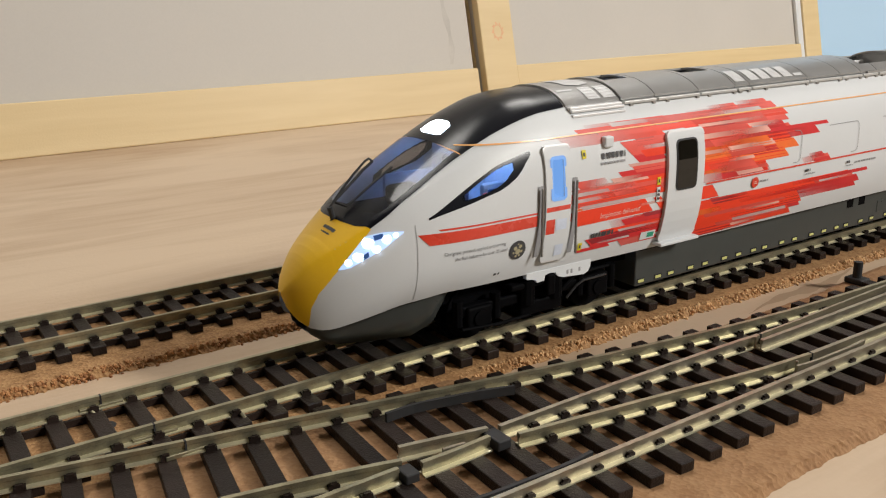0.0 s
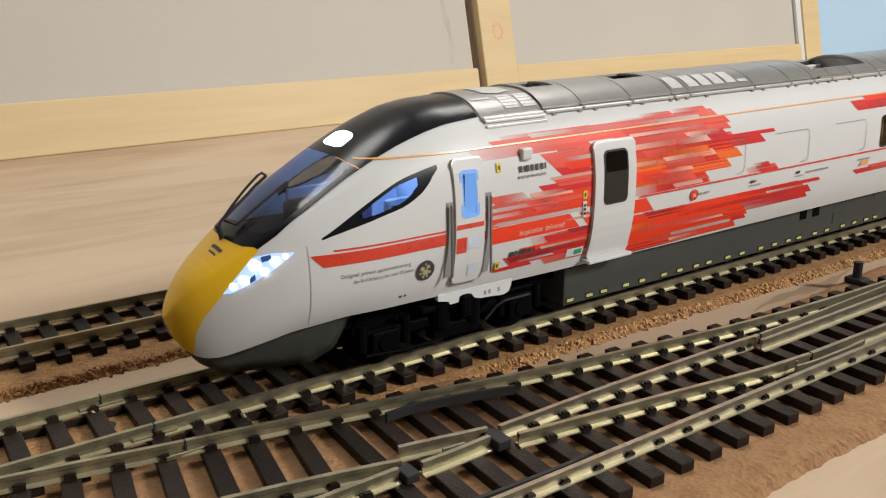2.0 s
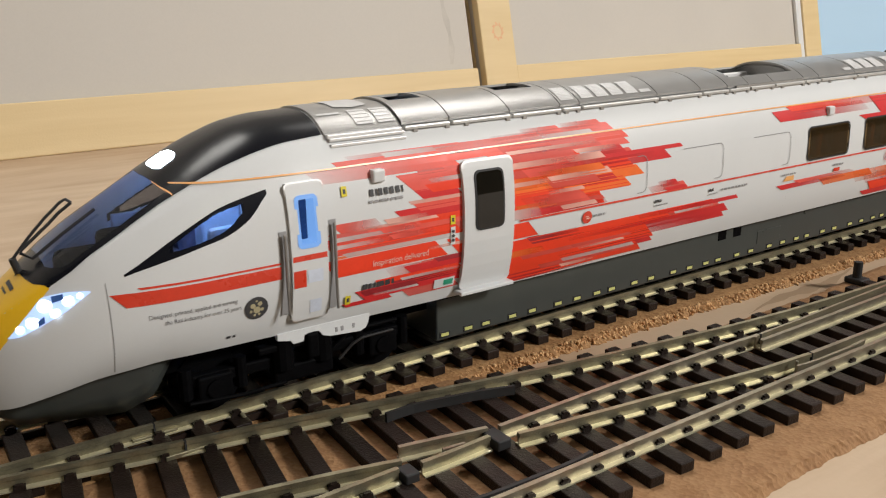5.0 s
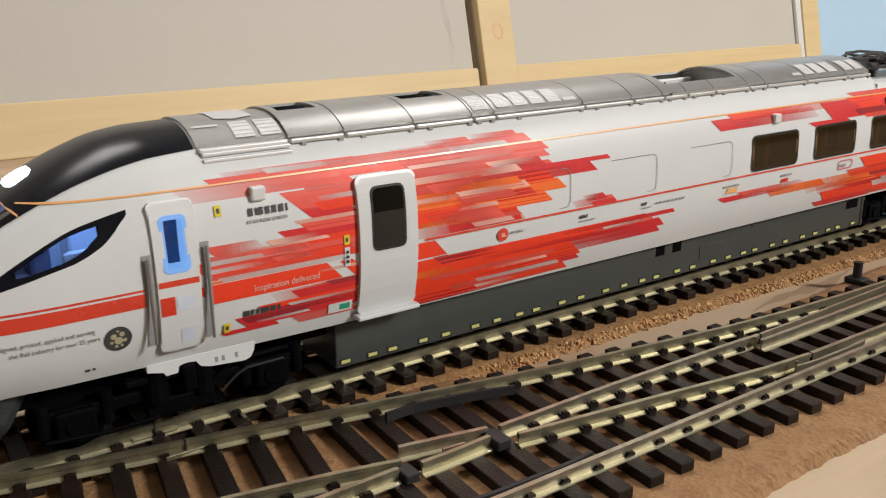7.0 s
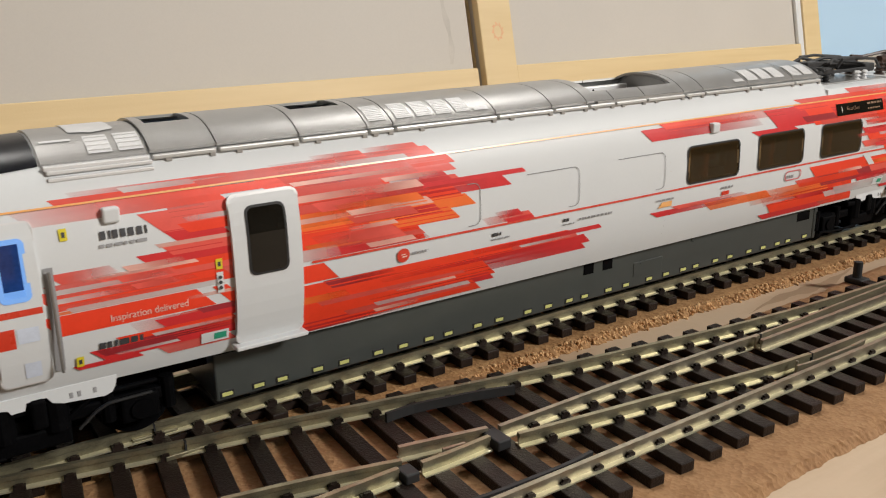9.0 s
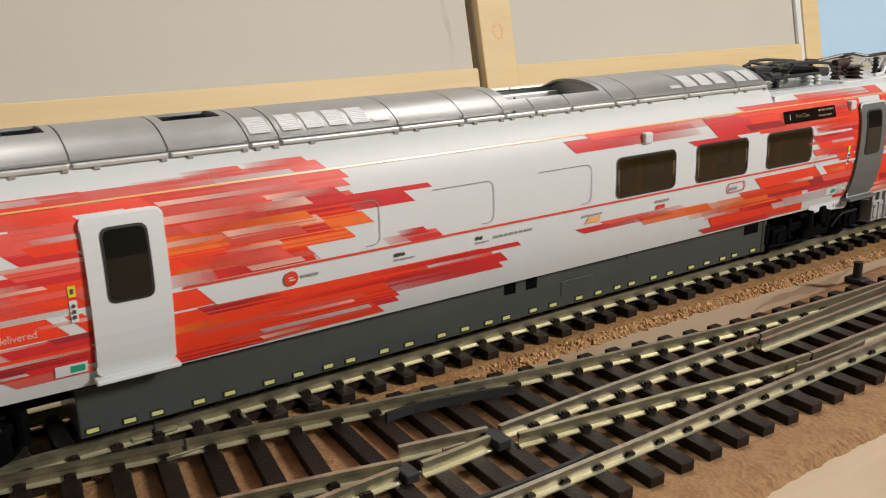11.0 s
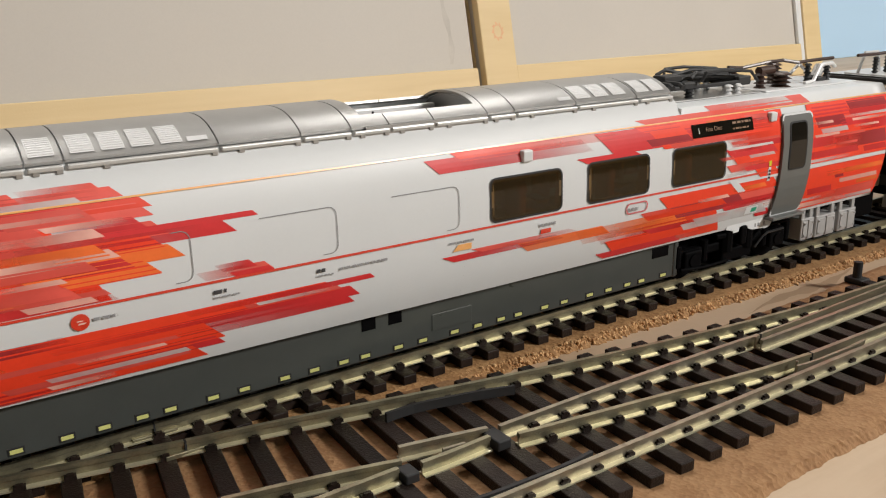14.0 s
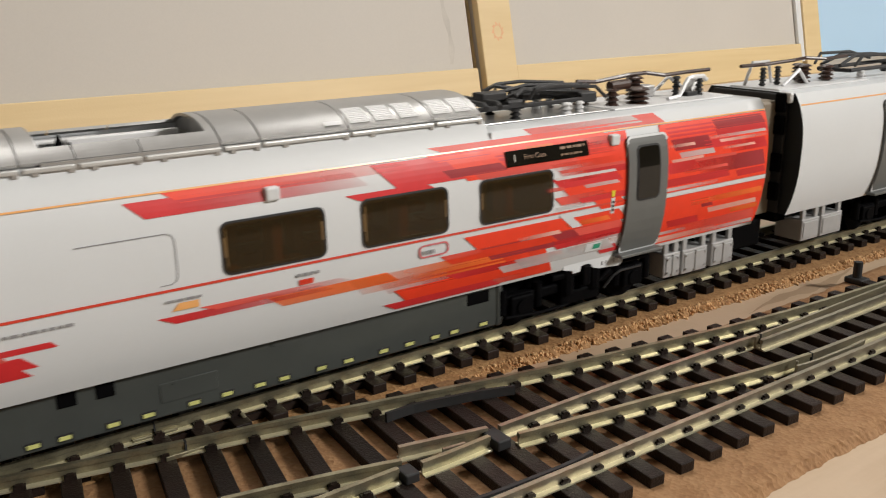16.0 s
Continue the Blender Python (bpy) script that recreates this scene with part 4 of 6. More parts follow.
def bogie(parent, xc):
    b = part("bogie", boxed(xc - 19, xc + 19, -8, 8, 6, 8.5, bevel=0.3), UNDER, parent, "black moulded bogie")
    for s in (-1, 1):
        bm = boxed(xc - 21, xc + 21, s * 11.6 - 1.1, s * 11.6 + 1.1, 6.3, 8.6, bevel=0.4)
        for dx in (-17, 17):
            box(bm, xc + dx - 3.2, xc + dx + 3.2, s * 12.2 - 1.4, s * 12.2 + 1.4, 3.6, 8.4, bevel=0.5)
            rod(bm, (xc + dx, s * 12, 5.8), (xc + dx, s * 14.0, 5.8), 1.7, 14)
            for k in (-5, 5):
                rod(bm, (xc + dx + k, s * 12.2, 4.6), (xc + dx + k, s * 12.2, 10.2), 1.2, 10)
        box(bm, xc - 6, xc + 6, s * 12 - 1.6, s * 12 + 1.6, 3.2, 6.6, bevel=0.5)
        rod(bm, (xc - 4, s * 12.4, 6), (xc - 4, s * 12.4, 11.4), 2.2, 12)
        rod(bm, (xc + 4, s * 12.4, 6), (xc + 4, s * 12.4, 11.4), 2.2, 12)
        box(bm, xc - 9, xc + 9, s * 12.8 - 1.2, s * 12.8 + 1.2, 9.8, 11.2, bevel=0.4)
        part("side_frame", bm, UNDER, b)
        part("damper", rods([(xc + 5, s * 13.6, 7.0), (xc + 9, s * 13.6, 9.8), (xc + 12, s * 13.6, 10.4), (xc + 20, s * 13.6, 10.4)], 0.4), UNDER, b)
        part("brake_pipe", rods([(xc + 7, s * 13.8, 5.2), (xc + 10, s * 13.8, 7.6), (xc + 12, s * 13.8, 8.4), (xc + 19, s * 13.8, 8.5)], 0.3), PIPE, b)
        part("brake_pipe", rods([(xc - 22, s * 13.8, 4.2), (xc - 12, s * 13.8, 3.4), (xc - 4, s * 13.8, 3.6)], 0.38), UNDER, b)
    for dx in (-17, 17):
        WHEELS.append((wheelset(parent, xc + dx), xc + dx))


def skirt(parent, x0, x1):
    s = part("skirt", boxed(x0, x1, -12.6, 12.6, 2.6, 11.7, bevel=0.35), SKIRT, parent, "dark grey underfloor skirt")
    # black strip that stands in for the body's shade over the skirt
    part("skirt_shade_strip", boxed(x0 + 0.5, x1 - 0.5, -13.1, 13.1, 11.72, 12.3), UNDER, parent)
    x = x0 + 2.0
    gaps = (6.0, 4.6, 7.3, 5.6, 7.6, 5.8)
    k = 0
    while x < x1 - 3:
        f = part("vent", boxed(x - 1.3, x + 1.3, -12.72, -12.3, 3.1, 4.5, bevel=0.08), RUBBER, s)
        part("vent_plate", boxed(x - 0.95, x + 0.95, -12.8, -12.6, 3.45, 4.15), VENT, f, "pale yellow-green plate")
        x += gaps[k % 6] * (1.0 if k < 6 else 1.04)
        k += 1
    for xx in (175.5, 181.5):
        if x0 < xx < x1:
            part("notch", boxed(xx - 1.5, xx + 1.5, -12.75, -12.0, 9.0, 11.6), UNDER, s)
    part("notch", boxed(x1 - 8.0, x1 - 2.2, -12.75, -12.0, 8.6, 11.2, bevel=0.2), UNDER, s)
    part("skirt_end", boxed(x1 - 0.4, x1 + 1.4, -12.95, -11.0, 2.4, 11.6, bevel=0.6), SKIRT, s, "raised end rib of the skirt")
    part("access_panel", boxed(x0 + 104, x0 + 114, -12.75, -12.4, 5.2, 8.8, bevel=0.1), SKIRT, s)
    return s


GUTTER = mat("bright_silver_edge", (0.55, 0.55, 0.54), 0.36, 0.3, 0.06, 250)
CASE = mat("light_grey_case_plastic", (0.42, 0.42, 0.42), 0.4, 0.2, 0.08, 400, 0.1, 4000)
PIPE = mat("dark_grey_pipe", (0.02, 0.02, 0.021), 0.3, 0, 0.1, 300)
VENT = mat("pale_yellow_green_plate", (0.62, 0.62, 0.22), 0.4, 0, 0.1, 300)


ROOF_HOLES = ((81.2, 88.8, 0.07), (107.0, 118.0, 0.075), (177.5, 204.0, 0.18))


def cowl(parent, x0, x1, v, off=0.35, material=SILVER, holes=()):
    """A length of ribbed roof cover with its gutter edges."""
    lo, hi = (lambda x: -v), (lambda x: v)
    bm = bmesh.new()
    nx, nv = max(2, int((x1 - x0) / 1.5)), 28
    rows = [[skin(x0 + (x1 - x0) * i / nx, -v + 2 * v * j / nv, off) for j in range(nv + 1)] for i in range(nx + 1)]
    vs = [[bm.verts.new(p) for p in r] for r in rows]
    for i in range(nx):
        for j in range(nv):
            cx = x0 + (x1 - x0) * (i + 0.5) / nx
            cv = -v + 2 * v * (j + 0.5) / nv
            if any(a < cx < b and abs(cv) < w for a, b, w in holes):
                continue
            bm.faces.new((vs[i][j], vs[i][j + 1], vs[i + 1][j + 1], vs[i + 1][j]))
    r = bmesh.ops.extrude_face_region(bm, geom=bm.faces[:])
    for q in r["geom"]:
        if isinstance(q, bmesh.types.BMVert):
            q.co.z -= 0.5
            q.co.y *= 0.985
    bmesh.ops.recalc_face_normals(bm, faces=bm.faces[:])
    return part("roof_cover", bm, material, parent, "silver ribbed roof cover", smooth=False)


def roof(parent):
    cuts = [63.2, 79.5, 90.5, 105.5, 119.2, 124.8, 149.0, 164.0, 174.0, 182.0, 192.0, 205.0, 212.0, 229.0, 247.5, 259.0]
    holes = ROOF_HOLES
    for a, b in zip(cuts, cuts[1:]):
        hs = list(holes)
        off = 0.9 if (a, b) != (63.2, 79.5) else 0.45
        c = cowl(parent, a + 0.14, b - 0.14, 0.262, off, SILVER, hs)
        for s in (-1, 1):
            bm = bmesh.new()
            p0, p1 = skin(a, s * 0.27, 0.5), skin(b, s * 0.27, 0.5)
            box(bm, a + 0.3, b - 0.3, p0.y - 0.95, p0.y + 0.95, p0.z - 0.85, p0.z - 0.1, bevel=0.2)
            part("gutter", bm, SILVER_PALE if (a, b) == (63.2, 79.5) else GUTTER, c)
            for x in (a + (b - a) * 0.25, b - 0.9):
                part("gutter_clip", boxed(x - 0.5, x + 0.5, p0.y + s * 0.2 - 0.7, p0.y + s * 0.2 + 0.7, p0.z - 1.4, p0.z - 0.4, bevel=0.1), SILVER, c)
    # step plates under the front cover
    for s in (-1, 1):
        p = skin(70, s * 0.3, 0)
        for k, dz in enumerate((0.2, -0.8)):
            part("step_plate", boxed(63.8, 79.6, p.y - 0.7 + s * 0.45 * k, p.y + 0.7 + s * 0.45 * k, p.z + dz - 0.3, p.z + dz + 0.3, bevel=0.15), SILVER_PALE, parent, "pale silver roof step")
    # bright grilles
    for a, b, n in ((70.6, 74.2, 4), (75.2, 79.0, 4), (120.0, 123.8, 8), (126.0, 129.6, 8), (130.6, 134.2, 8), (135.2, 138.8, 8), (139.8, 143.4, 8),
                    (229.8, 234.0, 8), (235.2, 239.4, 8), (240.6, 244.8, 8), (248.2, 252.2, 8), (253.2, 257.2, 8)):
        for s in (-1, 1):
            g = part("grille", skin_patch(a, b, lambda x: s * 0.125, lambda x: s * 0.238, 1.05 if a > 80 else 0.6, 2, 6), SILVER_PALE, parent, "pale louvred roof grille")
            bm = bmesh.new()
            for k in range(n):
                q = 0.13 + 0.105 * (k + 0.5) / n
                p = skin((a + b) / 2, s * q, 1.1 if a > 80 else 0.7)
                box(bm, a + 0.15, b - 0.15, p.y - 0.03, p.y + 0.03, p.z - 0.09, p.z + 0.03)
            part("louvre", bm, SILVER_PALE, g)
    for a, b in ((144.2, 147.6), (224.6, 228.2)):
        for s in (-1, 1):
            part("roof_plate", skin_patch(a, b, lambda x: s * 0.215, lambda x: s * 0.24, 1.1, 2, 3), SILVER_PALE, parent)
    part("roof_hatch", skin_patch(64.2, 68.8, lambda x: -0.15, lambda x: -0.135, 0.6, 3, 3), SILVER_PALE, parent)
    part("roof_plate", skin_patch(69.0, 76.0, lambda x: -0.10 + 0.02 * abs(x - 72.5) / 3.5, lambda x: 0.1, 0.62, 6, 6), SILVER_PALE, parent)
    # pits seen through the openings
    for a, b, w in holes:
        y = 12.0 if w > 0.1 else 4.2
        top = 48.4 if w > 0.1 else 50.6
        bm = boxed(a - 0.6, b + 0.6, -y, y, 46.2, 46.8)
        for s in (-1, 1):
            box(bm, a - 0.6, b + 0.6, s * y - 0.2, s * y + 0.2, 46.8, top)
        box(bm, a - 0.6, a - 0.2, -y, y, 46.8, top)
        box(bm, b + 0.2, b + 0.6, -y, y, 46.8, top)
        part("roof_pit", bm, SILVER if w > 0.1 else UNDER, parent, "recess in the roof")
    for s in (-1, 1):
        part("pit_bar", boxed(184, 203.4, s * 5.5 - 0.7, s * 5.5 + 0.7, 47.6, 49.2, bevel=0.3), SILVER_PALE, parent, "pale bar in the roof recess")
        part("pit_shelf", boxed(178, 190, s * 8.6 - 1.4, s * 8.6 + 1.4, 48.2, 48.8, bevel=0.2), SILVER_PALE, parent)
        part("aerial", rod(bmesh.new(), (182.8, s * 4.4, 46.8), (182.8, s * 4.4, 50.0), 1.2, 4, 0.2), UNDER, parent, "small dark fin aerial")
    for x in (176.9, 204.6):
        rim = [skin(x, -0.255 + 0.51 * k / 24, 0.6) for k in range(25)]
        bm = bmesh.new()
        grid(bm, [[(p.x - 0.25, p.y, p.z) for p in rim], [(p.x + 0.25, p.y, p.z) for p in rim], [(p.x + 0.25, p.y, 46.5) for p in rim], [(p.x - 0.25, p.y, 46.5) for p in rim], [(p.x - 0.25, p.y, p.z) for p in rim]])
        part("recess_end", bm, SILVER, parent, "silver end plate of the roof recess")
    for x in (110.5, 113.5, 84.5):
        part("pit_fitting", boxed(x - 0.8, x + 0.8, -2.2, 2.2, 46.8, 49.6, bevel=0.3), SILVER, parent)


def insulator(parent, x, y, z0, z1, r, material):
    n = max(3, int((z1 - z0) / 0.95))
    prof = [(0.0, z0)]
    for k in range(n):
        a, h = z0 + (z1 - z0) * k / n, (z1 - z0) / n
        prof += [(r * 0.6, a), (r * 0.6, a + h * 0.3), (r, a + h * 0.42), (r * 0.85, a + h * 0.7), (r * 0.6, a + h * 0.95)]
    prof.append((0.0, z1))
    bm = bmesh.new()
    grid(bm, [[(x + q * math.cos(t * 0.4488), y + q * math.sin(t * 0.4488), w) for q, w in prof] for t in range(15)])
    bmesh.ops.remove_doubles(bm, verts=bm.verts[:], dist=0.001)
    bmesh.ops.recalc_face_normals(bm, faces=bm.faces[:])
    part("insulator", bm, material, parent)


def pantograph(parent):
    """Folded current collector and its high-voltage gear, in the roof well."""
    z = 45.0
    p = part("pantograph", boxed(263, 297, -5.2, -4.2, z + 2.6, z + 3.6, bevel=0.2), RUBBER, parent, "folded black pantograph on insulators")
    part("base_beam", boxed(263, 297, 4.2, 5.2, z + 2.6, z + 3.6, bevel=0.2), RUBBER, p)
    part("base_beam", boxed(271, 276, -5.2, 5.2, z + 2.4, z + 4.4, bevel=0.4), RUBBER, p)
    part("base_beam", boxed(292, 297, -5.2, 5.2, z + 2.2, z + 4.6, bevel=0.4), RUBBER, p)
    part("control_box", boxed(265.5, 272, -3.6, 0.4, z + 4.4, z + 6.2, bevel=0.3), RUBBER, p)
    part("head", rods([(262, -9.5, z + 4.0), (262.5, -8, z + 4.6), (262.5, 8, z + 4.6), (262, 9.5, z + 4.0)], 0.6), RUBBER, p)
    part("head", rods([(265.5, -9.5, z + 4.0), (266, -8, z + 4.6), (266, 8, z + 4.6), (265.5, 9.5, z + 4.0)], 0.6), RUBBER, p)
    for s in (-1, 1):
        part("lower_arm", rods([(294, s * 3.2, z + 4.2), (280, s * 4.4, z + 5.6), (275, s * 5, z + 6.6), (272.5, s * 5.6, z + 5.4)], 0.5), RUBBER, p)
        part("upper_arm", rods([(272, s * 3.0, z + 4.9), (282, s * 2.2, z + 6.4), (298, s * 1.2, z + 5.6)], 0.45), RUBBER, p)
        part("spring", rods([(277, s * 1.8, z + 4.6), (291, s * 1.8, z + 4.9)], 0.9, 10), RUBBER, p)
        part("horn", rods([(276, s * 6.2, z + 4.4), (277, s * 6.8, z + 6.6), (284, s * 6.6, z + 6.8), (296, s * 5.6, z + 5.8), (300, s * 5.0, z + 3.0)], 0.42), RUBBER, p)
        insulator(p, 273.5, s * 4.6, z, z + 2.6, 1.3, RUBBER)
        insulator(p, 287.5, s * 5.2, z, z + 2.9, 1.5, SILVER_PALE)
        insulator(p, 291.5, s * 5.2, z, z + 2.9, 1.2, SILVER_PALE)
    insulator(parent, 300.5, 4.0, z, z + 5.6, 2.2, BROWN)
    insulator(parent, 304.5, -2.5, z, z + 4.6, 1.7, BROWN)
    insulator(parent, 312.0, -3.5, z, z + 4.4, 2.9, BROWN)
    insulator(parent, 317.0, 2.5, z, z + 6.2, 2.3, BROWN)
    part("breaker", rods([(303.5, -2.5, z + 5.0), (309.5, -2.5, z + 5.2)], 1.2, 12), BROWN, parent)
    part("bus_bar", rods([(299, 4, z + 5.9), (305, 4, z + 5.4), (315, 2.5, z + 6.6), (321, 2.5, z + 6.7), (326, 1, z + 5.9), (335, 1, z + 6.2), (343, 1, z + 6.3)], 0.5), BROWN, parent, "dark bus bar")
    for x in (329.5, 336.5):
        insulator(parent, x, 0.0 if x < 332 else -1.5, z, z + 5.6, 1.1, RUBBER)
    part("earth_frame", rods([(321, -5, z + 0.8), (325, -5, z + 1.2), (328.5, -4.5, z + 5.3), (330, -4.5, z + 5.6), (334, -4.5, z + 5.6), (335.5, -4.5, z + 4.6)], 0.55), SILVER_PALE, parent, "bright bent metal frame")
    part("earth_frame", rods([(322, 4, z + 0.8), (327, 4, z + 2.4), (331, 4, z + 5.0), (338, 4, z + 1.0)], 0.5), SILVER_PALE, parent, "bright bent metal frame")
    part("coil", rods([(336, 2, z + 0.6), (339, 2.4, z + 3.8)], 1.6, 14), SILVER, parent)
    part("roof_tray", boxed(300, 342, -8, 8, z, z + 0.5, bevel=0.15), SILVER_PALE, parent)
    part("roof_tray", boxed(263, 299, -7, 7, z, z + 0.4, bevel=0.15), SILVER, parent)
    part("junction_box", boxed(320.5, 325, 3, 7, z + 0.4, z + 3.4, bevel=0.3), SILVER, parent)
    part("junction_box", boxed(331, 335, -2.5, 1.0, z + 0.4, z + 1.6, bevel=0.2), RUBBER, parent)


def shell(bm, x0, x1, cap=None, cut=None, close=True, m=96):
    """Body skin between two stations, made of rings."""
    vs = [-1 + 2 * j / m for j in range(m + 1)]
    n = max(2, int((x1 - x0) / (0.5 if x1 < 70 else 1.3 if cut else 6)))
    rows = []
    for i in range(n + 1):
        x = x0 + (x1 - x0) * i / n
        r = []
        for v in vs:
            p = skin(x, v)
            if cap is not None and p.z > cap:
                p.z = cap
            r.append(bm.verts.new(p))
        rows.append(r)
    for i in range(n):
        for j in range(m):
            if cut and cut(x0 + (x1 - x0) * (i + 0.5) / n, (vs[j] + vs[j + 1]) / 2):
                continue
            bm.faces.new((rows[i][j], rows[i][j + 1], rows[i + 1][j + 1], rows[i + 1][j]))
    if close:
        bm.faces.new(rows[-1][::-1])
    return bm


# windscreen and cab side window as bands of v over x
SCREEN_LOW = [(15.0, 0.1), (15.6, 0.2), (16.4, 0.27), (17.2, 0.31), (18.4, 0.33), (23.6, 0.307), (28.6, 0.278), (32.0, 0.267), (35.6, 0.254)]
BLACK_LOW = [(11.6, 0.0), (12.4, 0.02), (12.6, 0.133), (13.3, 0.259), (15.0, 0.383), (18.4, 0.378), (23.4, 0.346), (28.4, 0.31), (32.9, 0.293), (38.2, 0.29), (49.0, 0.284), (63.0, 0.262)]
BROW = [(33.4, 0.0), (33.5, 0.017), (33.7, 0.094), (34.3, 0.188), (35.4, 0.275)]
CABWIN_TOP = [(25.5, 0.508), (34.1, 0.469), (41.5, 0.447), (50, 0.447)]
CABWIN_LOW = [(25.5, 0.514), (30.3, 0.531), (34.6, 0.545), (41.5, 0.56), (45.5, 0.54), (48, 0.51), (50, 0.452)]
CABPANE_TOP = [(32.6, 0.495), (35, 0.48), (41.5, 0.46), (45.6, 0.465)]
CABPANE_LOW = [(32.6, 0.51), (34, 0.527), (39.5, 0.545), (43.5, 0.535), (45.6, 0.485)]


NOSE_EDGE = [(0, 0), (3.5, 8.5), (3.8, 13.4), (5.1, 16.6), (7.5, 19.9), (10.9, 24.0), (15.1, 28.4)]


def nose_edge(x):
    """How far round the skin the yellow cover reaches at the station x."""
    z, lo, hi = table(NOSE_EDGE, x), 0.2, 1.0
    for k in range(20):
        m = (lo + hi) / 2
        lo, hi = (m, hi) if skin(x, m).z > z else (lo, m)
    return hi


def glazed(x, v):
    a = abs(v)
    if 15.6 < x < 34.8 and a < table(SCREEN_LOW, x) - 0.01:
        return True
    if v < -0.3 and 54.5 < x < 58.5 and 29.6 < skin(x, v).z < 38.8:
        return True
    return 31.0 < x < 47.5 and eased(CABWIN_TOP, x) + 0.006 < a < eased(CABWIN_LOW, x) - 0.006


def cab_end(c):
    part("nose_cover", skin_patch(0.02, 15.1, lambda x: -nose_edge(x),
                                  lambda x: nose_edge(x), 0.05, 110, 48), YELLOW, c, "warning yellow nose cover", smooth=True)
    # black band round the windscreen: chin, two pillars, brow and roof
    part("windscreen_surround", skin_patch(11.6, 15.6, lambda x: -table(BLACK_LOW, x), lambda x: table(BLACK_LOW, x), 0.1, 30, 40), BLACK, c, smooth=True)
    for s in (-1, 1):
        part("windscreen_pillar", skin_patch(15.2, 35.3, lambda x: s * (table(SCREEN_LOW, x) - 0.012), lambda x: s * table(BLACK_LOW, x), 0.14, 40, 6), BLACK, c, smooth=True)
        part("roof_line", side_patch_skin(35.6, 345.2, 42.12, 42.4, s, 0.0, 0.24, 120), ORANGE, c, "thin orange line along the roof edge")
        w = part("cab_side_window", skin_patch(25.5, 50, lambda x: s * eased(CABWIN_TOP, x), lambda x: s * eased(CABWIN_LOW, x), 0.09, 160, 48, lambda x, v: 33.3 < x < 45.3 and eased(CABPANE_TOP, x) + 0.003 < v < eased(CABPANE_LOW, x) - 0.003), BLACK, c, "black pointed cab window surround")
        part("pane", skin_patch(32.7, 45.6, lambda x: s * eased(CABPANE_TOP, x), lambda x: s * eased(CABPANE_LOW, x), 0.18, 30, 6), GLASS, w)
    part("roof_cover", skin_patch(35.0, 63.0, lambda x: -table(BLACK_LOW, x), lambda x: table(BLACK_LOW, x), 0.12, 50, 30), BLACK, c, "gloss black cab roof", smooth=True)
    part("windscreen_brow", skin_patch(33.4, 35.2, lambda x: -table(BROW, x), lambda x: table(BROW, x), 0.14, 16, 24), BLACK, c, smooth=True)
    for s in (-1, 1):
        part("brow_line", skin_patch(33.8, 35.4, lambda x: s * table(BROW, x), lambda x: s * (table(BROW, x) + 0.022), 0.17, 14, 2), ORANGE, c, "thin orange line over the windscreen")
    part("windscreen", skin_patch(15.1, 35.2, lambda x: -table(SCREEN_LOW, x), lambda x: table(SCREEN_LOW, x), 0.07, 40, 30), SCREENGLASS, c, "raked tinted windscreen", smooth=True).visible_shadow = False
    # lamps
    tl = [(35.4, 0.03), (36.0, 0.072), (38.6, 0.066), (39.4, 0.03)]
    part("top_light", skin_patch(35.4, 39.4, lambda x: -table(tl, x), lambda x: table(tl, x), 0.2, 14, 12), LAMP, c, "bright white lamp over the windscreen")
    for s in (-1, 1):
        top = [(8.4, 0.523), (10.6, 0.465), (13.7, 0.405), (17.1, 0.451), (20.4, 0.504)]
        low = [(8.4, 0.528), (9.9, 0.546), (12.7, 0.54), (16.7, 0.533), (20.4, 0.509)]
        h = part("headlight", skin_patch(8.4, 20.4, lambda x: s * table(top, x), lambda x: s * table(low, x), 0.12, 30, 8), HEADGLASS, c, "headlight cluster with blue-white lamps")
        mixv = lambda x, f: s * (table(top, x) + (table(low, x) - table(top, x)) * f)
        for x, f, r in ((10.2, 0.45, 0.75), (12.0, 0.6, 1.15), (14.0, 0.35, 1.25), (15.2, 0.8, 0.9), (17.2, 0.5, 1.0), (18.9, 0.5, 0.55)):
            bowl = bmesh.new()
            mid = skin(x, mixv(x, f), 0.12)
            out = Vector((-0.45, s * 0.72, 0.53))
            u = Vector((1, 0, 0)).cross(out).normalized()
            w = out.cross(u)
            rim = [mid + out * 0.12 + (u * math.cos(k * 0.5236) + w * math.sin(k * 0.5236)) * r * 0.9 for k in range(12)]
            vs, core = [bowl.verts.new(p) for p in rim], bowl.verts.new(mid + out * 0.3)
            for k in range(12):
                bowl.faces.new((vs[k], vs[(k + 1) % 12], core))
            part("lamp", bowl, HEADLED, h, "bright domed lamp")
        # dark blue patches paint the shade in the reflector between the lamps
        for a, b, p, q in ((12.6, 13.6, 0.72, 0.96), (15.0, 16.6, 0.08, 0.36)):
            part("reflector_shade_patch", skin_patch(a, b, lambda x: mixv(x, p), lambda x: mixv(x, q), 0.5, 2, 3), HEADBLUE, h)
        part("nose_joint", skin_patch(22.6, 22.72, lambda x: s * 0.504, lambda x: s * 0.98, 0.06, 1, 20), TEXTGREY, c)
        part("red_band", side_patch_skin(22.9, 52.0, 24.6, 26.9, s, 2.2), RED, c, "red band along the cab side")
        part("red_line", side_patch_skin(27.0, 52.0, 27.25, 27.6, s, 0.6), RED, c)
    # wiper and mirror
    part("wiper", rods([(11.6, 0, 30.9), (12.4, 0, 31.9), (14.8, 0, 34.6), (17.4, 0, 37.2), (20.2, 0, 39.6), (21.1, 0, 40.0), (21.9, 0, 39.3)], 0.26), RUBBER, c, "bent black wiper arm")
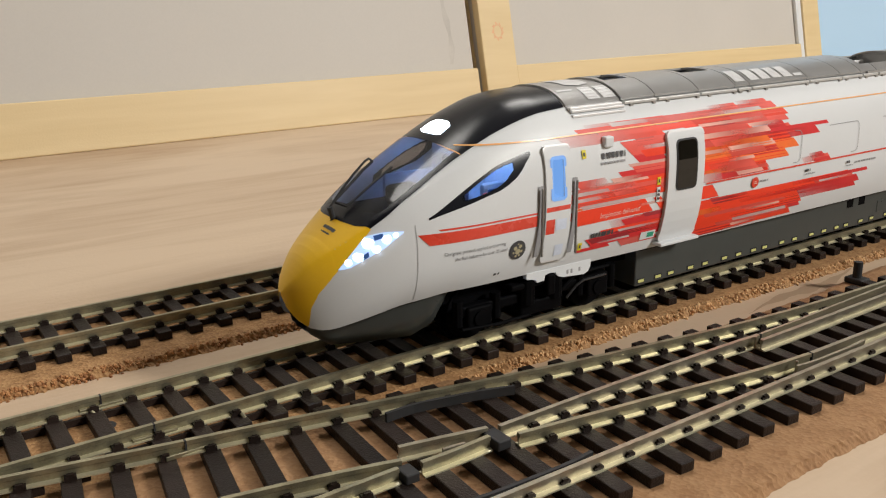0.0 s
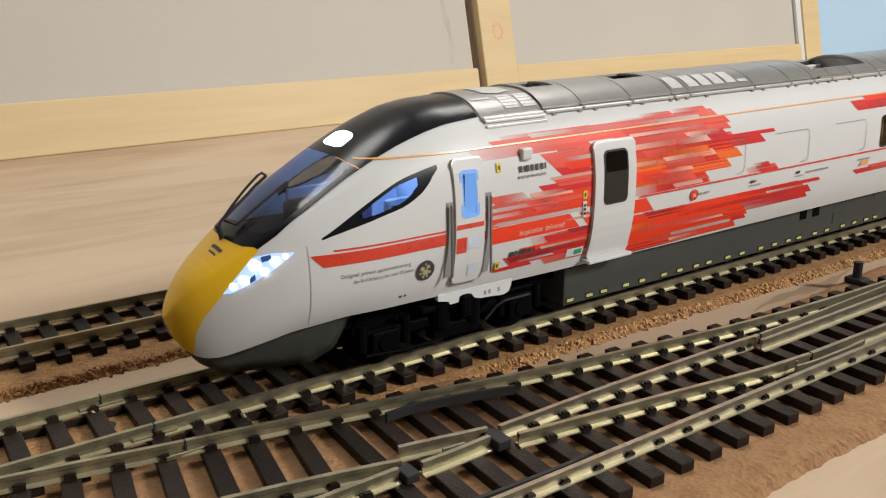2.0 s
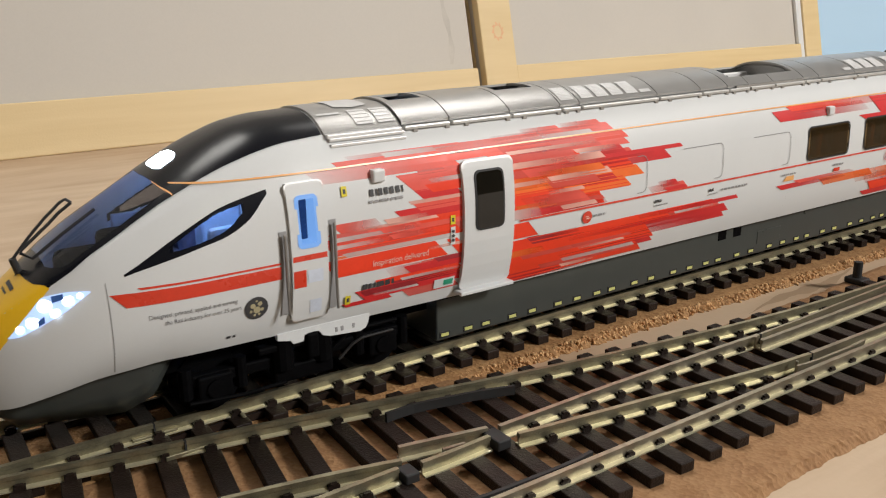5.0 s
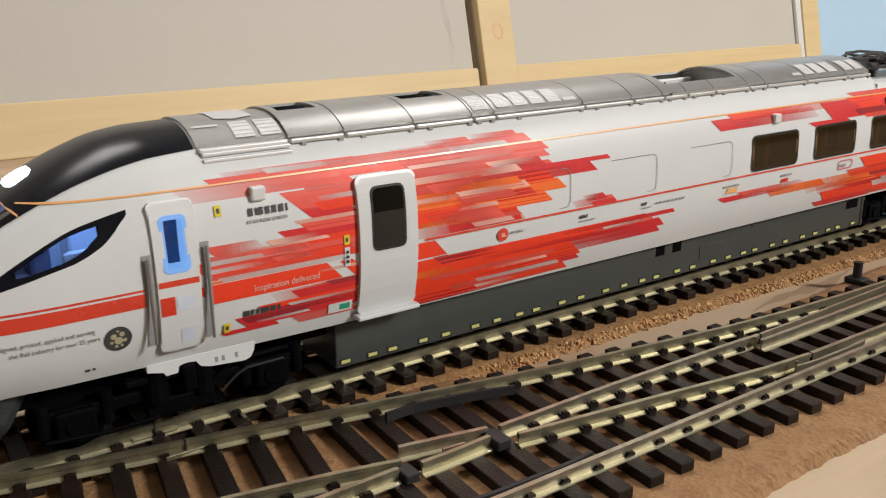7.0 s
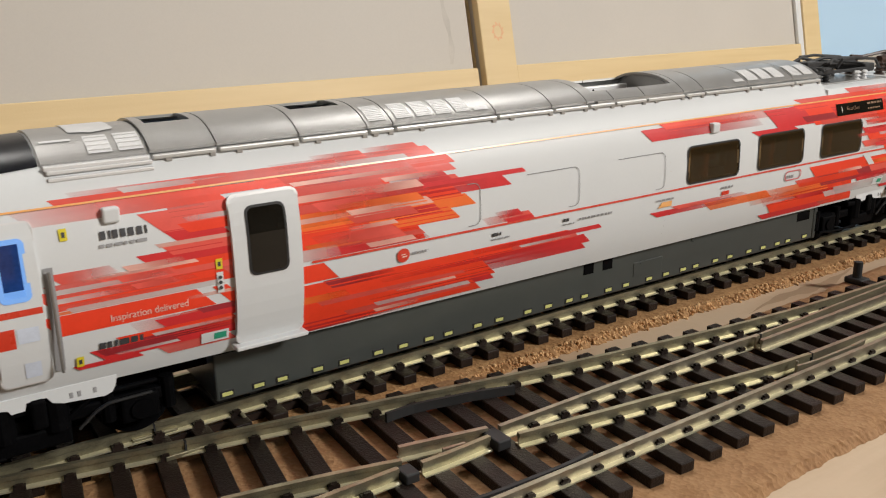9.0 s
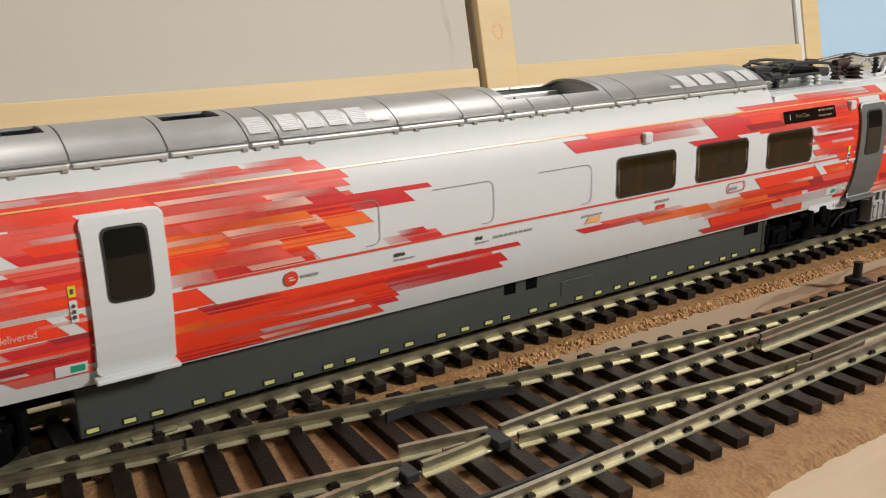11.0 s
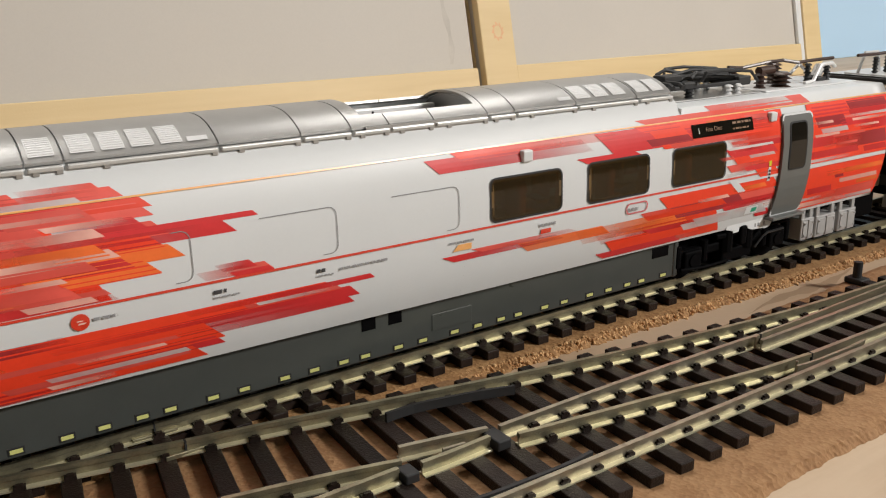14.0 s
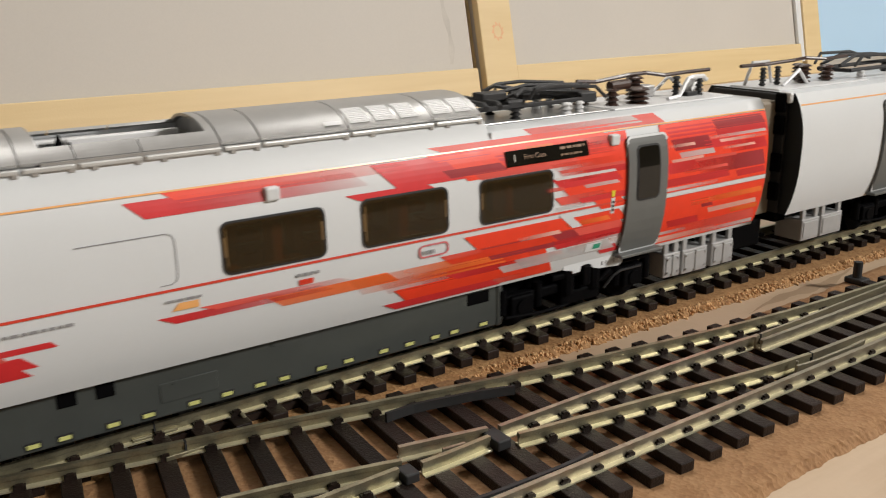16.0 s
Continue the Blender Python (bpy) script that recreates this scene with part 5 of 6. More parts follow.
    part("wiper", rods([(13.2, 0.4, 32.3), (18.2, 0.4, 36.3), (19.7, 0.3, 37.7), (21.9, 0, 39.3)], 0.3), RUBBER, c)
    part("wiper_blade", rods([(13.2, 0.2, 32.0), (14.6, -2.0, 31.4), (19.5, -2.6, 34.9), (25.0, -2.4, 38.2)], 0.28), RUBBER, c)
    part("wiper_spindle", rod(bmesh.new(), (12.6, 0, 28.2), (11.8, 0, 31.4), 0.6, 10), RUBBER, c)
    # valance below the nose
    bm = bmesh.new()
    rows = []
    for i in range(33):
        x = 2.6 + (31 - 2.6) * i / 32
        zb = table(SKIN_LOW, x)
        a = skin(x, -1.0)
        low = table([(2.6, 6.6), (6, 4.2), (22, 3.8), (27, 6.0), (31, 12.8)], x)
        ins = table([(2.6, 0.3), (10, 1.0), (31, 0.4)], x)
        rows.append([(x + 0.6, a.y + ins, zb + 0.8), (x + 1.0, a.y * 0.93 + ins, (zb + low) / 2), (x + 2.2, a.y * 0.8 + ins, low), (x + 2.2, -a.y * 0.8 - ins, low), (x + 1.0, -a.y * 0.93 - ins, (zb + low) / 2), (x + 0.6, -a.y - ins, zb + 0.8)])
    part("valance", grid(bm, rows), SKIRT, c, "dark grey valance under the nose", smooth=True)
    # lit cab inside
    part("cab_bulkhead", boxed(52, 53, -12, 12, 14, 43.5), CABBLUE, c)
    part("cab_floor", boxed(22, 52, -12.5, 12.5, 20, 21), CABBLUE, c)
    part("cab_desk", boxed(19, 31, -9.5, 9.5, 21, 29.5, bevel=1.5), UNDER, c)
    part("cab_desk_hood", boxed(25, 32, -7.5, 1.5, 29.5, 34.0, bevel=1.2), UNDER, c)
    part("driver_seat", boxed(36, 39.5, -9.5, -3.5, 21, 40, bevel=1.0), SEATBLUE, c)
    part("driver_seat", boxed(33, 38, -9.5, -3.5, 27, 31, bevel=1.0), SEATBLUE, c)
    part("cab_lining", boxed(30, 50, 9.5, 10.3, 21, 34.0, bevel=0.3), CABBLUE, c, "pale grey cab side lining")
    part("cab_panel", boxed(40.6, 46.5, -12.6, -10.5, 27.0, 34.2, bevel=1.0), CABBLUE, c, "pale instrument panel by the side window")
    part("cab_panel_screen", boxed(41.6, 45.4, -12.75, -12.4, 29.6, 33.0, bevel=0.2), DEEPBLUE, c)
    part("warning_lamp", boxed(39.8, 41.0, -13.6, -13.1, 32.0, 32.6, bevel=0.1), RED, c)
    part("cab_locker", boxed(44, 51.8, 2, 12, 21, 42, bevel=0.6), CABBLUE, c)
    part("cab_lamp", boxed(40, 50, -5, 5, 44.6, 45.1), CABLIGHT, c, "blue-white cab light strip")


def side_patch_skin(x0, x1, z0, z1, s, lean, off=0.1, n=40):
    """Band at constant height on the skin of the cab."""
    bm = bmesh.new()
    rows = []
    for i in range(n + 1):
        q = i / n
        r = []
        for j in range(3):
            x = x0 + (x1 - x0) * q + lean * (1 - j / 2) * (1 - q)
            z = z0 + (z1 - z0) * j / 2
            lo, hi = 0.2, 1.0
            for k in range(24):
                m = (lo + hi) / 2
                lo, hi = (m, hi) if skin(x, m).z > z else (lo, m)
            r.append(skin(x, s * lo, off))
        rows.append(r)
    return grid(bm, rows)


HEADLED = glow("headlight_led", (0.78, 0.9, 1.0), 5.0)
HEADBLUE = mat("blue_reflector_shadow", (0.05, 0.14, 0.45), 0.3, 0, 0.2, 300)
SEATBLUE = mat("dark_blue_seat", (0.05, 0.07, 0.16), 0.6, 0, 0.2, 300)
HEADGLASS = glow("lit_headlight_reflector", (0.45, 0.66, 1.0), 0.75, (0.4, 0.5, 0.7))


def step_bracket(parent, dx):
    """White moulded bracket under the door, with a stepped lower edge, small gussets and slots."""
    outline = ((50.6, 13.4), (50.6, 12.2), (53.2, 11.6), (53.6, 10.9), (55.6, 11.0), (55.9, 12.2), (58.8, 12.3), (59.6, 11.2), (61.2, 10.7), (67.4, 10.2), (68.6, 10.6), (69.2, 11.6), (69.6, 13.4))
    bm = bmesh.new()
    front, back = [[bm.verts.new((x + dx, y, z)) for x, z in outline] for y in (-14.6, -13.4)]
    bm.faces.new(front)
    bm.faces.new(back[::-1])
    for k in range(len(outline)):
        m = (k + 1) % len(outline)
        bm.faces.new((front[k], back[k], back[m], front[m]))
    bmesh.ops.recalc_face_normals(bm, faces=bm.faces[:])
    b = part("step_bracket", bm, WHITE, parent, "white moulded step bracket")
    for x in (62.4, 63.6, 66.0):
        part("slot", boxed(x + dx - 0.3, x + dx + 0.3, -14.68, -14.4, 11.2, 12.2, bevel=0.1), TEXTGREY, b)
    part("gusset", boxed(56.2 + dx, 58.6 + dx, -15.2, -11.0, 7.4, 12.4, bevel=0.5), UNDER, b, "black hanger block")


def lead_car():
    c = thing("train_car", "white model train driving car with yellow nose and red streaked livery", "model train", group="train cars")
    bm = shell(bmesh.new(), 0.02, 64.0, None, glazed, False, 288)
    shell(bm, 64.0, 196.0, None, open_sides, False)
    shell(bm, 196.0, 259.4, None, open_sides, False, 192)
    shell(bm, 259.4, 280.0, 45.0, open_sides, False, 192)
    shell(bm, 280.0, 345.4, 45.0, None, True)
    step = [skin(259.4, -0.4 + 0.8 * k / 40) for k in range(41)]
    grid(bm, [[(259.4, p.y, max(45.0, p.z)) for p in step], [(259.4, p.y, min(45.0, p.z)) for p in step]])
    bmesh.ops.remove_doubles(bm, verts=bm.verts[:], dist=0.001)
    part("body_shell", bm, WHITE, c, "glossy white body shell", smooth=True)
    cab_end(c)
    roof(c)
    pantograph(c)
    livery_front(c)
    livery_rear(c)
    # long lines
    part("waist_line", side_patch(104, 296, 26.4, 26.85, 0.21), RED, c, "thin red waist line")
    part("waist_line", side_patch(306.6, 345.2, 25.1, 26.1, 0.2), WHITE, c, "white waist line")
    part("waist_band", side_patch(109.5, 118, 22.5, 26.3, 0.19, -3.4, -3.4), WHITE, c, "white waist band")
    part("chevron", side_patch(279.6, 282.4, 22.6, 26.0, 0.25, -4.2, -4.2), WHITE, c, "white slanted flash")
    part("chevron", side_patch(277.4, 295.0, 25.0, 25.6, 0.25), WHITE, c, "white line from the flash to the door")
    # doors and windows
    d = plug_door(c, 89.6, 102.0, 14.0, 40.6, WHITE, TINTED, SILVER_PALE)
    d = plug_door(c, 295.2, 307.8, 13.4, 40.6, DOORGREY, TINTED, WHITE)
    saloon(c)
    for x0, x1 in SALOON:
        saloon_window(c, x0, x0 + 18.6, 27.5, 36.1)
        saloon_window(c, x0, x0 + 18.6, 27.5, 36.1, 1)
    # dark lines paint the outline's shade, only on the edges where it falls
    for x1, x0 in ((141.0, 138.0), (167.4, 153.0), (194.0, 179.0)):
        part("blank_panel", corner_line(x0, x1, x1 - 3.0, 27.6, 36.0, 1.5, 0.15, 0.17), PANELSHADE, c, "painted shadow line along the outline of a blanked window")
    # cab door with its rails
    d = part("cab_door", holed_door(53.0, 60.0, 15.9, 41.0, (54.7, 58.3, 29.9, 38.5)), WHITE, c, "white cab door")
    part("door_rim", ring_patch(52.8, 60.2, 15.7, 41.2, 1.1, 0.3, 0.55), SILVER_PALE, d)
    # frame and reveal glow by themselves in place of the cab light on them
    w = part("door_window", ring_patch(54.3, 58.7, 29.5, 38.9, 1.0, 0.75, 0.62), CABGLOW, d, "cab door window frame with added blue glow")
    bm = bmesh.new()
    grid(bm, [[(x, y, z) for x, z in ((54.7, 29.9), (58.3, 29.9), (58.3, 38.5), (54.7, 38.5), (54.7, 29.9))] for y in (-17.2, -13.2)])
    part("reveal", bm, CABGLOW, w, "window reveal with added blue glow")
    part("pane", boxed(54.6, 58.4, -13.3, -13.0, 29.8, 38.6), DEEPBLUE, w, "dark blue glazing")
    part("red_band", side_patch(53.2, 55.6, 22.4, 25.6, 0.56), RED, d)
    part("red_line", side_patch(53.2, 59.8, 27.3, 28.3, 0.56), RED, d)
    part("notice", side_patch(55.9, 58.9, 23.0, 25.4, 0.58), NOTICE, d)
    part("notice", side_patch(56.3, 58.6, 17.0, 19.6, 0.58), NOTICE, d)
    for x, a, b in ((51.8, 18.0, 32.7), (61.3, 17.2, 33.4)):
        r = part("handrail", boxed(x - 0.22, x + 0.22, -18.3, -17.8, a, b, bevel=0.15), HANDRAIL, c, "upright metal handrail")
        part("rail_recess", side_patch(x - 0.7, x + 0.7, a - 0.4, b + 0.4, 0.13), TEXTGREY, r)
    # writing
    lettering("Inspiration delivered", 69.2, 23.4, 1.75, TEXTPALE, c, wide=0.86, off=0.24)
    bm = bmesh.new()
    for k, w in enumerate((0.85, 0.3, 0.85, 0.8, 0.85, 0.85, 0.3)):
        x = 69.3 + (0, 1.1, 1.55, 2.6, 3.6, 4.7, 5.8)[k] * 1.18
        bm.faces.new([bm.verts.new(on_skin(p, q, 0.2)) for p, q in ((x, 36.6), (x + w, 36.6), (x + w, 37.85), (x, 37.85))])
    part("maker_mark", bm, TEXT, c, "dark maker's wordmark as plain blocks")
    bars(69.0, 76.4, 35.4, 0.5, TEXTGREY, c, 3, 0.2)
    lettering("Designed, printed, applied and serving", 28.2, 22.0, 1.1, SMALLPRINT, c, "small_print", 0.87, 0.12)
    lettering("the Rail Industry for over 25 years", 30.6, 20.6, 1.1, SMALLPRINT, c, "small_print", 0.85, 0.12)
    bars(41.0, 42.6, 15.2, 0.5, TEXT, c, 8, 0.12, "small_print")
    bars(67.2, 74.0, 19.0, 1.1, TEXT, c, 9, 0.22, "number_bars")
    badge = part("round_badge", disc(122.9, 24.4, 1.4, 0.25), RED, c, "round red badge")
    part("badge_mark", side_patch(122.4, 123.5, 24.0, 24.25, 0.3, 0.3, 0.3), TEXTPALE, badge)
    part("badge_mark", side_patch(122.3, 123.2, 24.5, 24.7, 0.3, 0.2, 0.2), TEXTPALE, badge)
    bars(124.8, 128.5, 24.2, 0.5, TEXTGREY, c, 12, 0.24)
    for x, w in ((144, 4.5), (163, 3.2)):
        bars(x, x + w, 23.6, 0.32, TEXTGREY, c, int(x), 0.24)
        bars(x, x + w * 0.5, 24.4, 0.7, TEXT, c, int(x) + 1, 0.24)
    bars(167.5, 177.5, 24.1, 0.5, TEXTGREY, c, 14, 0.24)
    part("sponsor_mark", side_patch(192.5, 197.0, 22.9, 24.2, 0.24, 1.2, 0), ORANGE, c, "small orange mark")
    bars(191.5, 197.5, 24.5, 0.45, TEXTGREY, c, 15, 0.24)
    part("sponsor_mark", side_patch(215, 217.8, 22.8, 23.8, 0.24), RED, c, "small red mark")
    bars(214.5, 219, 24.4, 0.6, TEXTGREY, c, 16, 0.24)
    part("sponsor_mark", ring_patch(240, 247, 22.9, 25.6, 1.2, 0.35, 0.24), ROSEMARK, c, "small red swirl mark")
    bars(240.5, 244, 23.6, 0.8, TEXTGREY, c, 18, 0.25)
    # roundel on the cab side
    r = part("roundel", disc(46.3, 20.2, 2.15, 0.16), TEXT, c, "dark round badge with pale motif")
    for x, z, q in ((-0.7, 0.5, 0.5), (0.6, 0.75, 0.45), (0.05, -0.35, 0.7), (-1.05, -0.5, 0.3), (1.0, -0.4, 0.35), (0.0, 1.35, 0.2), (-0.35, -1.3, 0.28), (0.5, -1.25, 0.25)):
        part("motif", disc(46.3 + x, 20.2 + z, q, 0.22, 7), ROUNDEL, r)
    bm = skin_patch(10.3, 10.9, lambda x: -0.15, lambda x: 0.02, 0.12, 1, 8)
    part("maker_mark", bm, TEXT, c, "dark maker's wordmark as a plain bar")
    part("unread_lettering", skin_patch(9.5, 9.8, lambda x: -0.13, lambda x: 0.0, 0.12, 1, 8), TEXT, c)
    # stickers and fittings
    for x, z in ((64.2, 38.3), (64.2, 17.6), (87.2, 29.6)):
        s = part("warning_sticker", side_patch(x - 0.55, x + 0.55, z - 0.9, z + 0.9, 0.24), SIGNYELLOW, c, "small yellow warning sticker")
        part("symbol", side_patch(x - 0.25, x + 0.25, z - 0.4, z + 0.4, 0.28), TEXT, s)
    s = part("warning_sticker", side_patch(290.6, 291.6, 28.0, 29.4, 0.3), SIGNYELLOW, c, "small yellow warning sticker")
    for x, z in ((87.2, 26.4), (291.1, 25.9)):
        s = part("door_control", side_patch(x - 0.55, x + 0.55, z - 1.8, z + 1.8, 0.26), WHITE, c, "door control plate with black buttons")
        for k in (-0.9, 0, 0.9):
            part("button", rod(bmesh.new(), (x, -17.4, z + k), (x, -17.72, z + k), 0.3, 10), TEXT, s)
    for x, z in ((83.5, 16.6), (284.6, 16.8)):
        s = part("emergency_plate", side_patch(x, x + 4.8, z - 1.0, z + 1.0, 0.26), WHITE, c, "white plate with a green sign")
        part("green_sign", side_patch(x + 2.2, x + 4.4, z - 0.6, z + 0.6, 0.3), GREEN, s)
    for x, z in ((71.4, 40.2), (291.8, 40.4), (211.4, 39.8)):
        s = part("camera_housing", boxed(x - 1.3, x + 1.3, -side_y(z) - 1.1, -side_y(z) + 0.6, z - 1.2, z + 1.2, bevel=0.35), WHITE, c, "small white side camera")
    s = part("destination_display", side_patch(261.6, 284.0, 38.0, 41.1, 0.32), TINTED, c, "dark destination display")
    lettering("1", 263.3, 38.75, 2.0, TEXTPALEW, s, off=0.42)
    lettering("First Class", 266.2, 39.0, 1.4, DIMTEXT, s, off=0.42)
    bars(276, 283, 39.9, 0.5, DIMTEXT, s, 20, 0.42)
    bars(276, 282, 38.6, 0.4, DIMTEXT, s, 21, 0.42)
    # underside
    skirt(c, 86.2, 262.6)
    part("underframe", boxed(30, 343, -9, 9, 8.6, 12.6, bevel=0.3), UNDER, c)
    bogie(c, 56)
    bogie(c, 286)
    for dx in (0.0, 230.0):
        step_bracket(c, dx + (-1.0 if dx else 0.0))
    for x0, x1, y in ((312.8, 318.6, -14.2), (319.0, 328.2, -14.6), (330.0, 338.4, -14.6)):
        e = part("equipment_case", boxed(x0, x1, y, -6, 3.4, 9.6, bevel=0.3), CASE, c, "pale grey equipment case")
        part("case_lid", boxed(x0 + 0.6, x1 - 0.6, y - 0.25, y + 0.2, 4.2, 8.8, bevel=0.15), CASE, e)
        for xx in (x0 + 1.1, x1 - 1.1):
            part("bracket", boxed(xx - 0.9, xx + 0.7, y + 0.3, y + 1.3, 9.3, 12.6, bevel=0.25), CASE, e)
            for zz in (4.8, 8.2):
                part("bolt", rod(bmesh.new(), (xx, y - 0.2, zz), (xx, y - 0.55, zz), 0.28, 8), CASE, e)
        part("case_rib", boxed((x0 + x1) / 2 - 0.25, (x0 + x1) / 2 + 0.25, y - 0.5, y + 0.1, 3.8, 9.2, bevel=0.1), CASE, e)
    part("coupling", boxed(340, 357.5, -9, 9, 3.2, 11.0, bevel=0.8), UNDER, c, "black close coupling under the gangway")
    part("end_wall", boxed(345.45, 346.4, -13, 13, 12.5, 45, bevel=0.4), GANGWAY, c, "brown-grey end wall")
    part("gangway", boxed(346.4, 352.0, -8.5, 8.5, 12, 43, bevel=0.8), RUBBER, c, "black gangway bellows")
    return c


SMALLPRINT = mat("grey_small_print", (0.17, 0.17, 0.18), 0.5, 0, 0.1, 300)
TRIM = mat("brown_saloon_lining", (0.30, 0.22, 0.14), 0.6, 0, 0.1, 200)
SEATBROWN = mat("amber_brown_seat", (0.62, 0.33, 0.07), 0.6, 0, 0.2, 200)
PANELSHADE = mat("panel_shadow_line", (0.24, 0.24, 0.25), 0.6, 0, 0.1, 300)
GANGWAY = mat("brown_grey_end_plastic", (0.24, 0.20, 0.15), 0.5, 0, 0.1, 200)
# emission stands in for cab light falling on the door window's edges
CABGLOW = glow("blue_window_glow", (0.24, 0.50, 1.0), 0.7, (0.03, 0.06, 0.15))
GASKET = mat("dark_brown_gasket", (0.05, 0.036, 0.022), 0.6, 0, 0.2, 300)
DEEPBLUE = mat("deep_blue_cab_glazing", (0.03, 0.07, 0.17), 0.2, 0, 0.3, 200)
NOTICE = mat("pale_blue_notice", (0.62, 0.68, 0.8), 0.4, 0, 0.1, 400)
ROSEMARK = mat("rose_mark", (0.62, 0.16, 0.17), 0.4, 0, 0.1, 400)
ROUNDEL = mat("pale_motif", (0.45, 0.4, 0.25), 0.5, 0, 0.2, 600)
DIMTEXT = mat("dim_amber_lettering", (0.22, 0.12, 0.06), 0.5, 0, 0.05, 300)
TEXTPALEW = mat("white_lettering", (0.75, 0.72, 0.66), 0.5, 0, 0.05, 300)


def second_car():
    c = thing("train_car", "plain white model train coach with grey doors", "model train", group="train cars")
    bm = bmesh.new()
    rows = []
    off = 110.0
    for x in (0.0, 0.6, 60, 120, 180, 240, 300, 340.0):
        rows.append([])
        for j in range(97):
            p = skin(off + x, -1 + 2 * j / 96)
            p.x = x
            p.z = min(p.z, 45.0)
            rows[-1].append(p)
    grid(bm, rows)
    bm.faces.new([bm.verts.new(p) for p in rows[-1]])
    ends = bmesh.new()
    ends.faces.new([ends.verts.new(p + Vector((0.3, 0, 0))) for p in rows[0]])
    part("end_panel", ends, RUBBER, c, "black recessed end panel")
    bmesh.ops.remove_doubles(bm, verts=bm.verts[:], dist=0.001)
    bmesh.ops.recalc_face_normals(bm, faces=bm.faces[:])
    part("body_shell", bm, WHITE, c, "glossy white body shell", smooth=False)
    part("end_wall", boxed(-1.0, 0.2, -12, 12, 12.5, 44.6, bevel=0.4), RUBBER, c, "black end wall")
    part("gangway", boxed(-7.6, -1.0, -9.5, 9.5, 12, 43, bevel=0.8), GANGWAY, c, "brown-grey gangway bellows")
    part("corner_cap", boxed(-1.6, 0.1, -13.5, -9.6, 42.4, 45.4, bevel=0.7), SILVER_PALE, c, "pale cap on the end corner")
    for z in (16, 24, 34, 40):
        part("end_fitting", boxed(-2.2, -1.0, -12.4, -9.2, z, z + 5, bevel=0.4), UNDER, c)
    part("roof_line", side_patch(0.5, 339, 41.9, 42.25, 0.1), ORANGE, c, "thin orange line along the roof edge")
    plug_door(c, 38.4, 51.0, 13.4, 40.6, DOORGREY, TINTED, SILVER_PALE)
    bars(26.0, 29.6, 21.6, 1.0, TEXTGREY, c, 31, 0.12, "number_bars")
    for k in range(9):
        window_pane(c, 62 + 27 * k, 81 + 27 * k, 27.5, 36.1)
    skirt(c, 86.2, 262.6)
    part("underframe", boxed(3, 337, -9, 9, 8.6, 12.6, bevel=0.3), UNDER, c)
    bogie(c, 60)
    bogie(c, 286)
    for x0, x1 in ((8.0, 16.0), (17.0, 27.0)):
        e = part("equipment_case", boxed(x0, x1, -14.6, -6, 3.4, 9.6, bevel=0.3), CASE, c, "pale grey equipment case")
        part("case_lid", boxed(x0 + 0.6, x1 - 0.6, -14.85, -14.4, 4.2, 8.8, bevel=0.15), CASE, e)
        for xx in (x0 + 1.1, x1 - 1.1):
            part("bracket", boxed(xx - 0.9, xx + 0.7, -14.3, -13.3, 9.3, 12.6, bevel=0.25), CASE, e)
    z = 45.0
    part("roof_tray", boxed(1, 44, -8, 8, z, z + 0.5, bevel=0.15), SILVER_PALE, c)
    for x, y, h, r, m in ((20, -2, 5.8, 2.2, BROWN), (25, 3, 5.4, 2.0, BROWN), (31, -2, 5.0, 2.2, BROWN), (4.5, 0, 5.6, 1.0, RUBBER), (11, 0, 5.6, 1.0, RUBBER)):
        insulator(c, x, y, z + 0.4, z + h, r, m)
    part("bus_bar", rods([(-4, 1, z + 6.3), (6, 1, z + 6.2), (18, 0, z + 6.8), (26, 2, z + 6.9), (33, 0, z + 6.4), (44, 0, z + 6.6)], 0.5), BROWN, c, "dark bus bar")
    part("earth_frame", rods([(2, 4, z + 0.6), (5, 4, z + 6.6), (12, 4, z + 6.6), (14, 4, z + 0.6)], 0.5), SILVER_PALE, c, "bright bent metal frame")
    part("earth_frame", rods([(8, -4, z + 0.6), (15, -4, z + 4.6), (19, -4, z + 0.8)], 0.5), SILVER_PALE, c, "bright bent metal frame")
    p = part("pantograph", rods([(38, -5, z + 3), (80, -5, z + 3.4), (80, 5, z + 3.4), (38, 5, z + 3), (38, -5, z + 3)], 0.6), RUBBER, c, "folded black pantograph")
    for s in (-1, 1):
        part("upper_arm", rods([(36, s * 3.0, z + 4.4), (44, s * 2.4, z + 6.8), (60, s * 1.6, z + 6.4), (78, s * 1.4, z + 4.6)], 0.5), RUBBER, p)
        part("horn", rods([(38, s * 6.4, z + 4.4), (41, s * 6.8, z + 7.2), (56, s * 6.6, z + 7.0), (66, s * 5.6, z + 4.6)], 0.45), RUBBER, p)
        insulator(p, 44, s * 5, z, z + 2.8, 1.4, SILVER_PALE)
        insulator(p, 74, s * 5, z, z + 3.0, 1.4, RUBBER)
    part("roof_cover", boxed(90, 338, -11, 11, 45.1, 50.0, bevel=2.2), SILVER, c, "silver roof cover")
    return c


car_one = lead_car()
car_two = second_car()


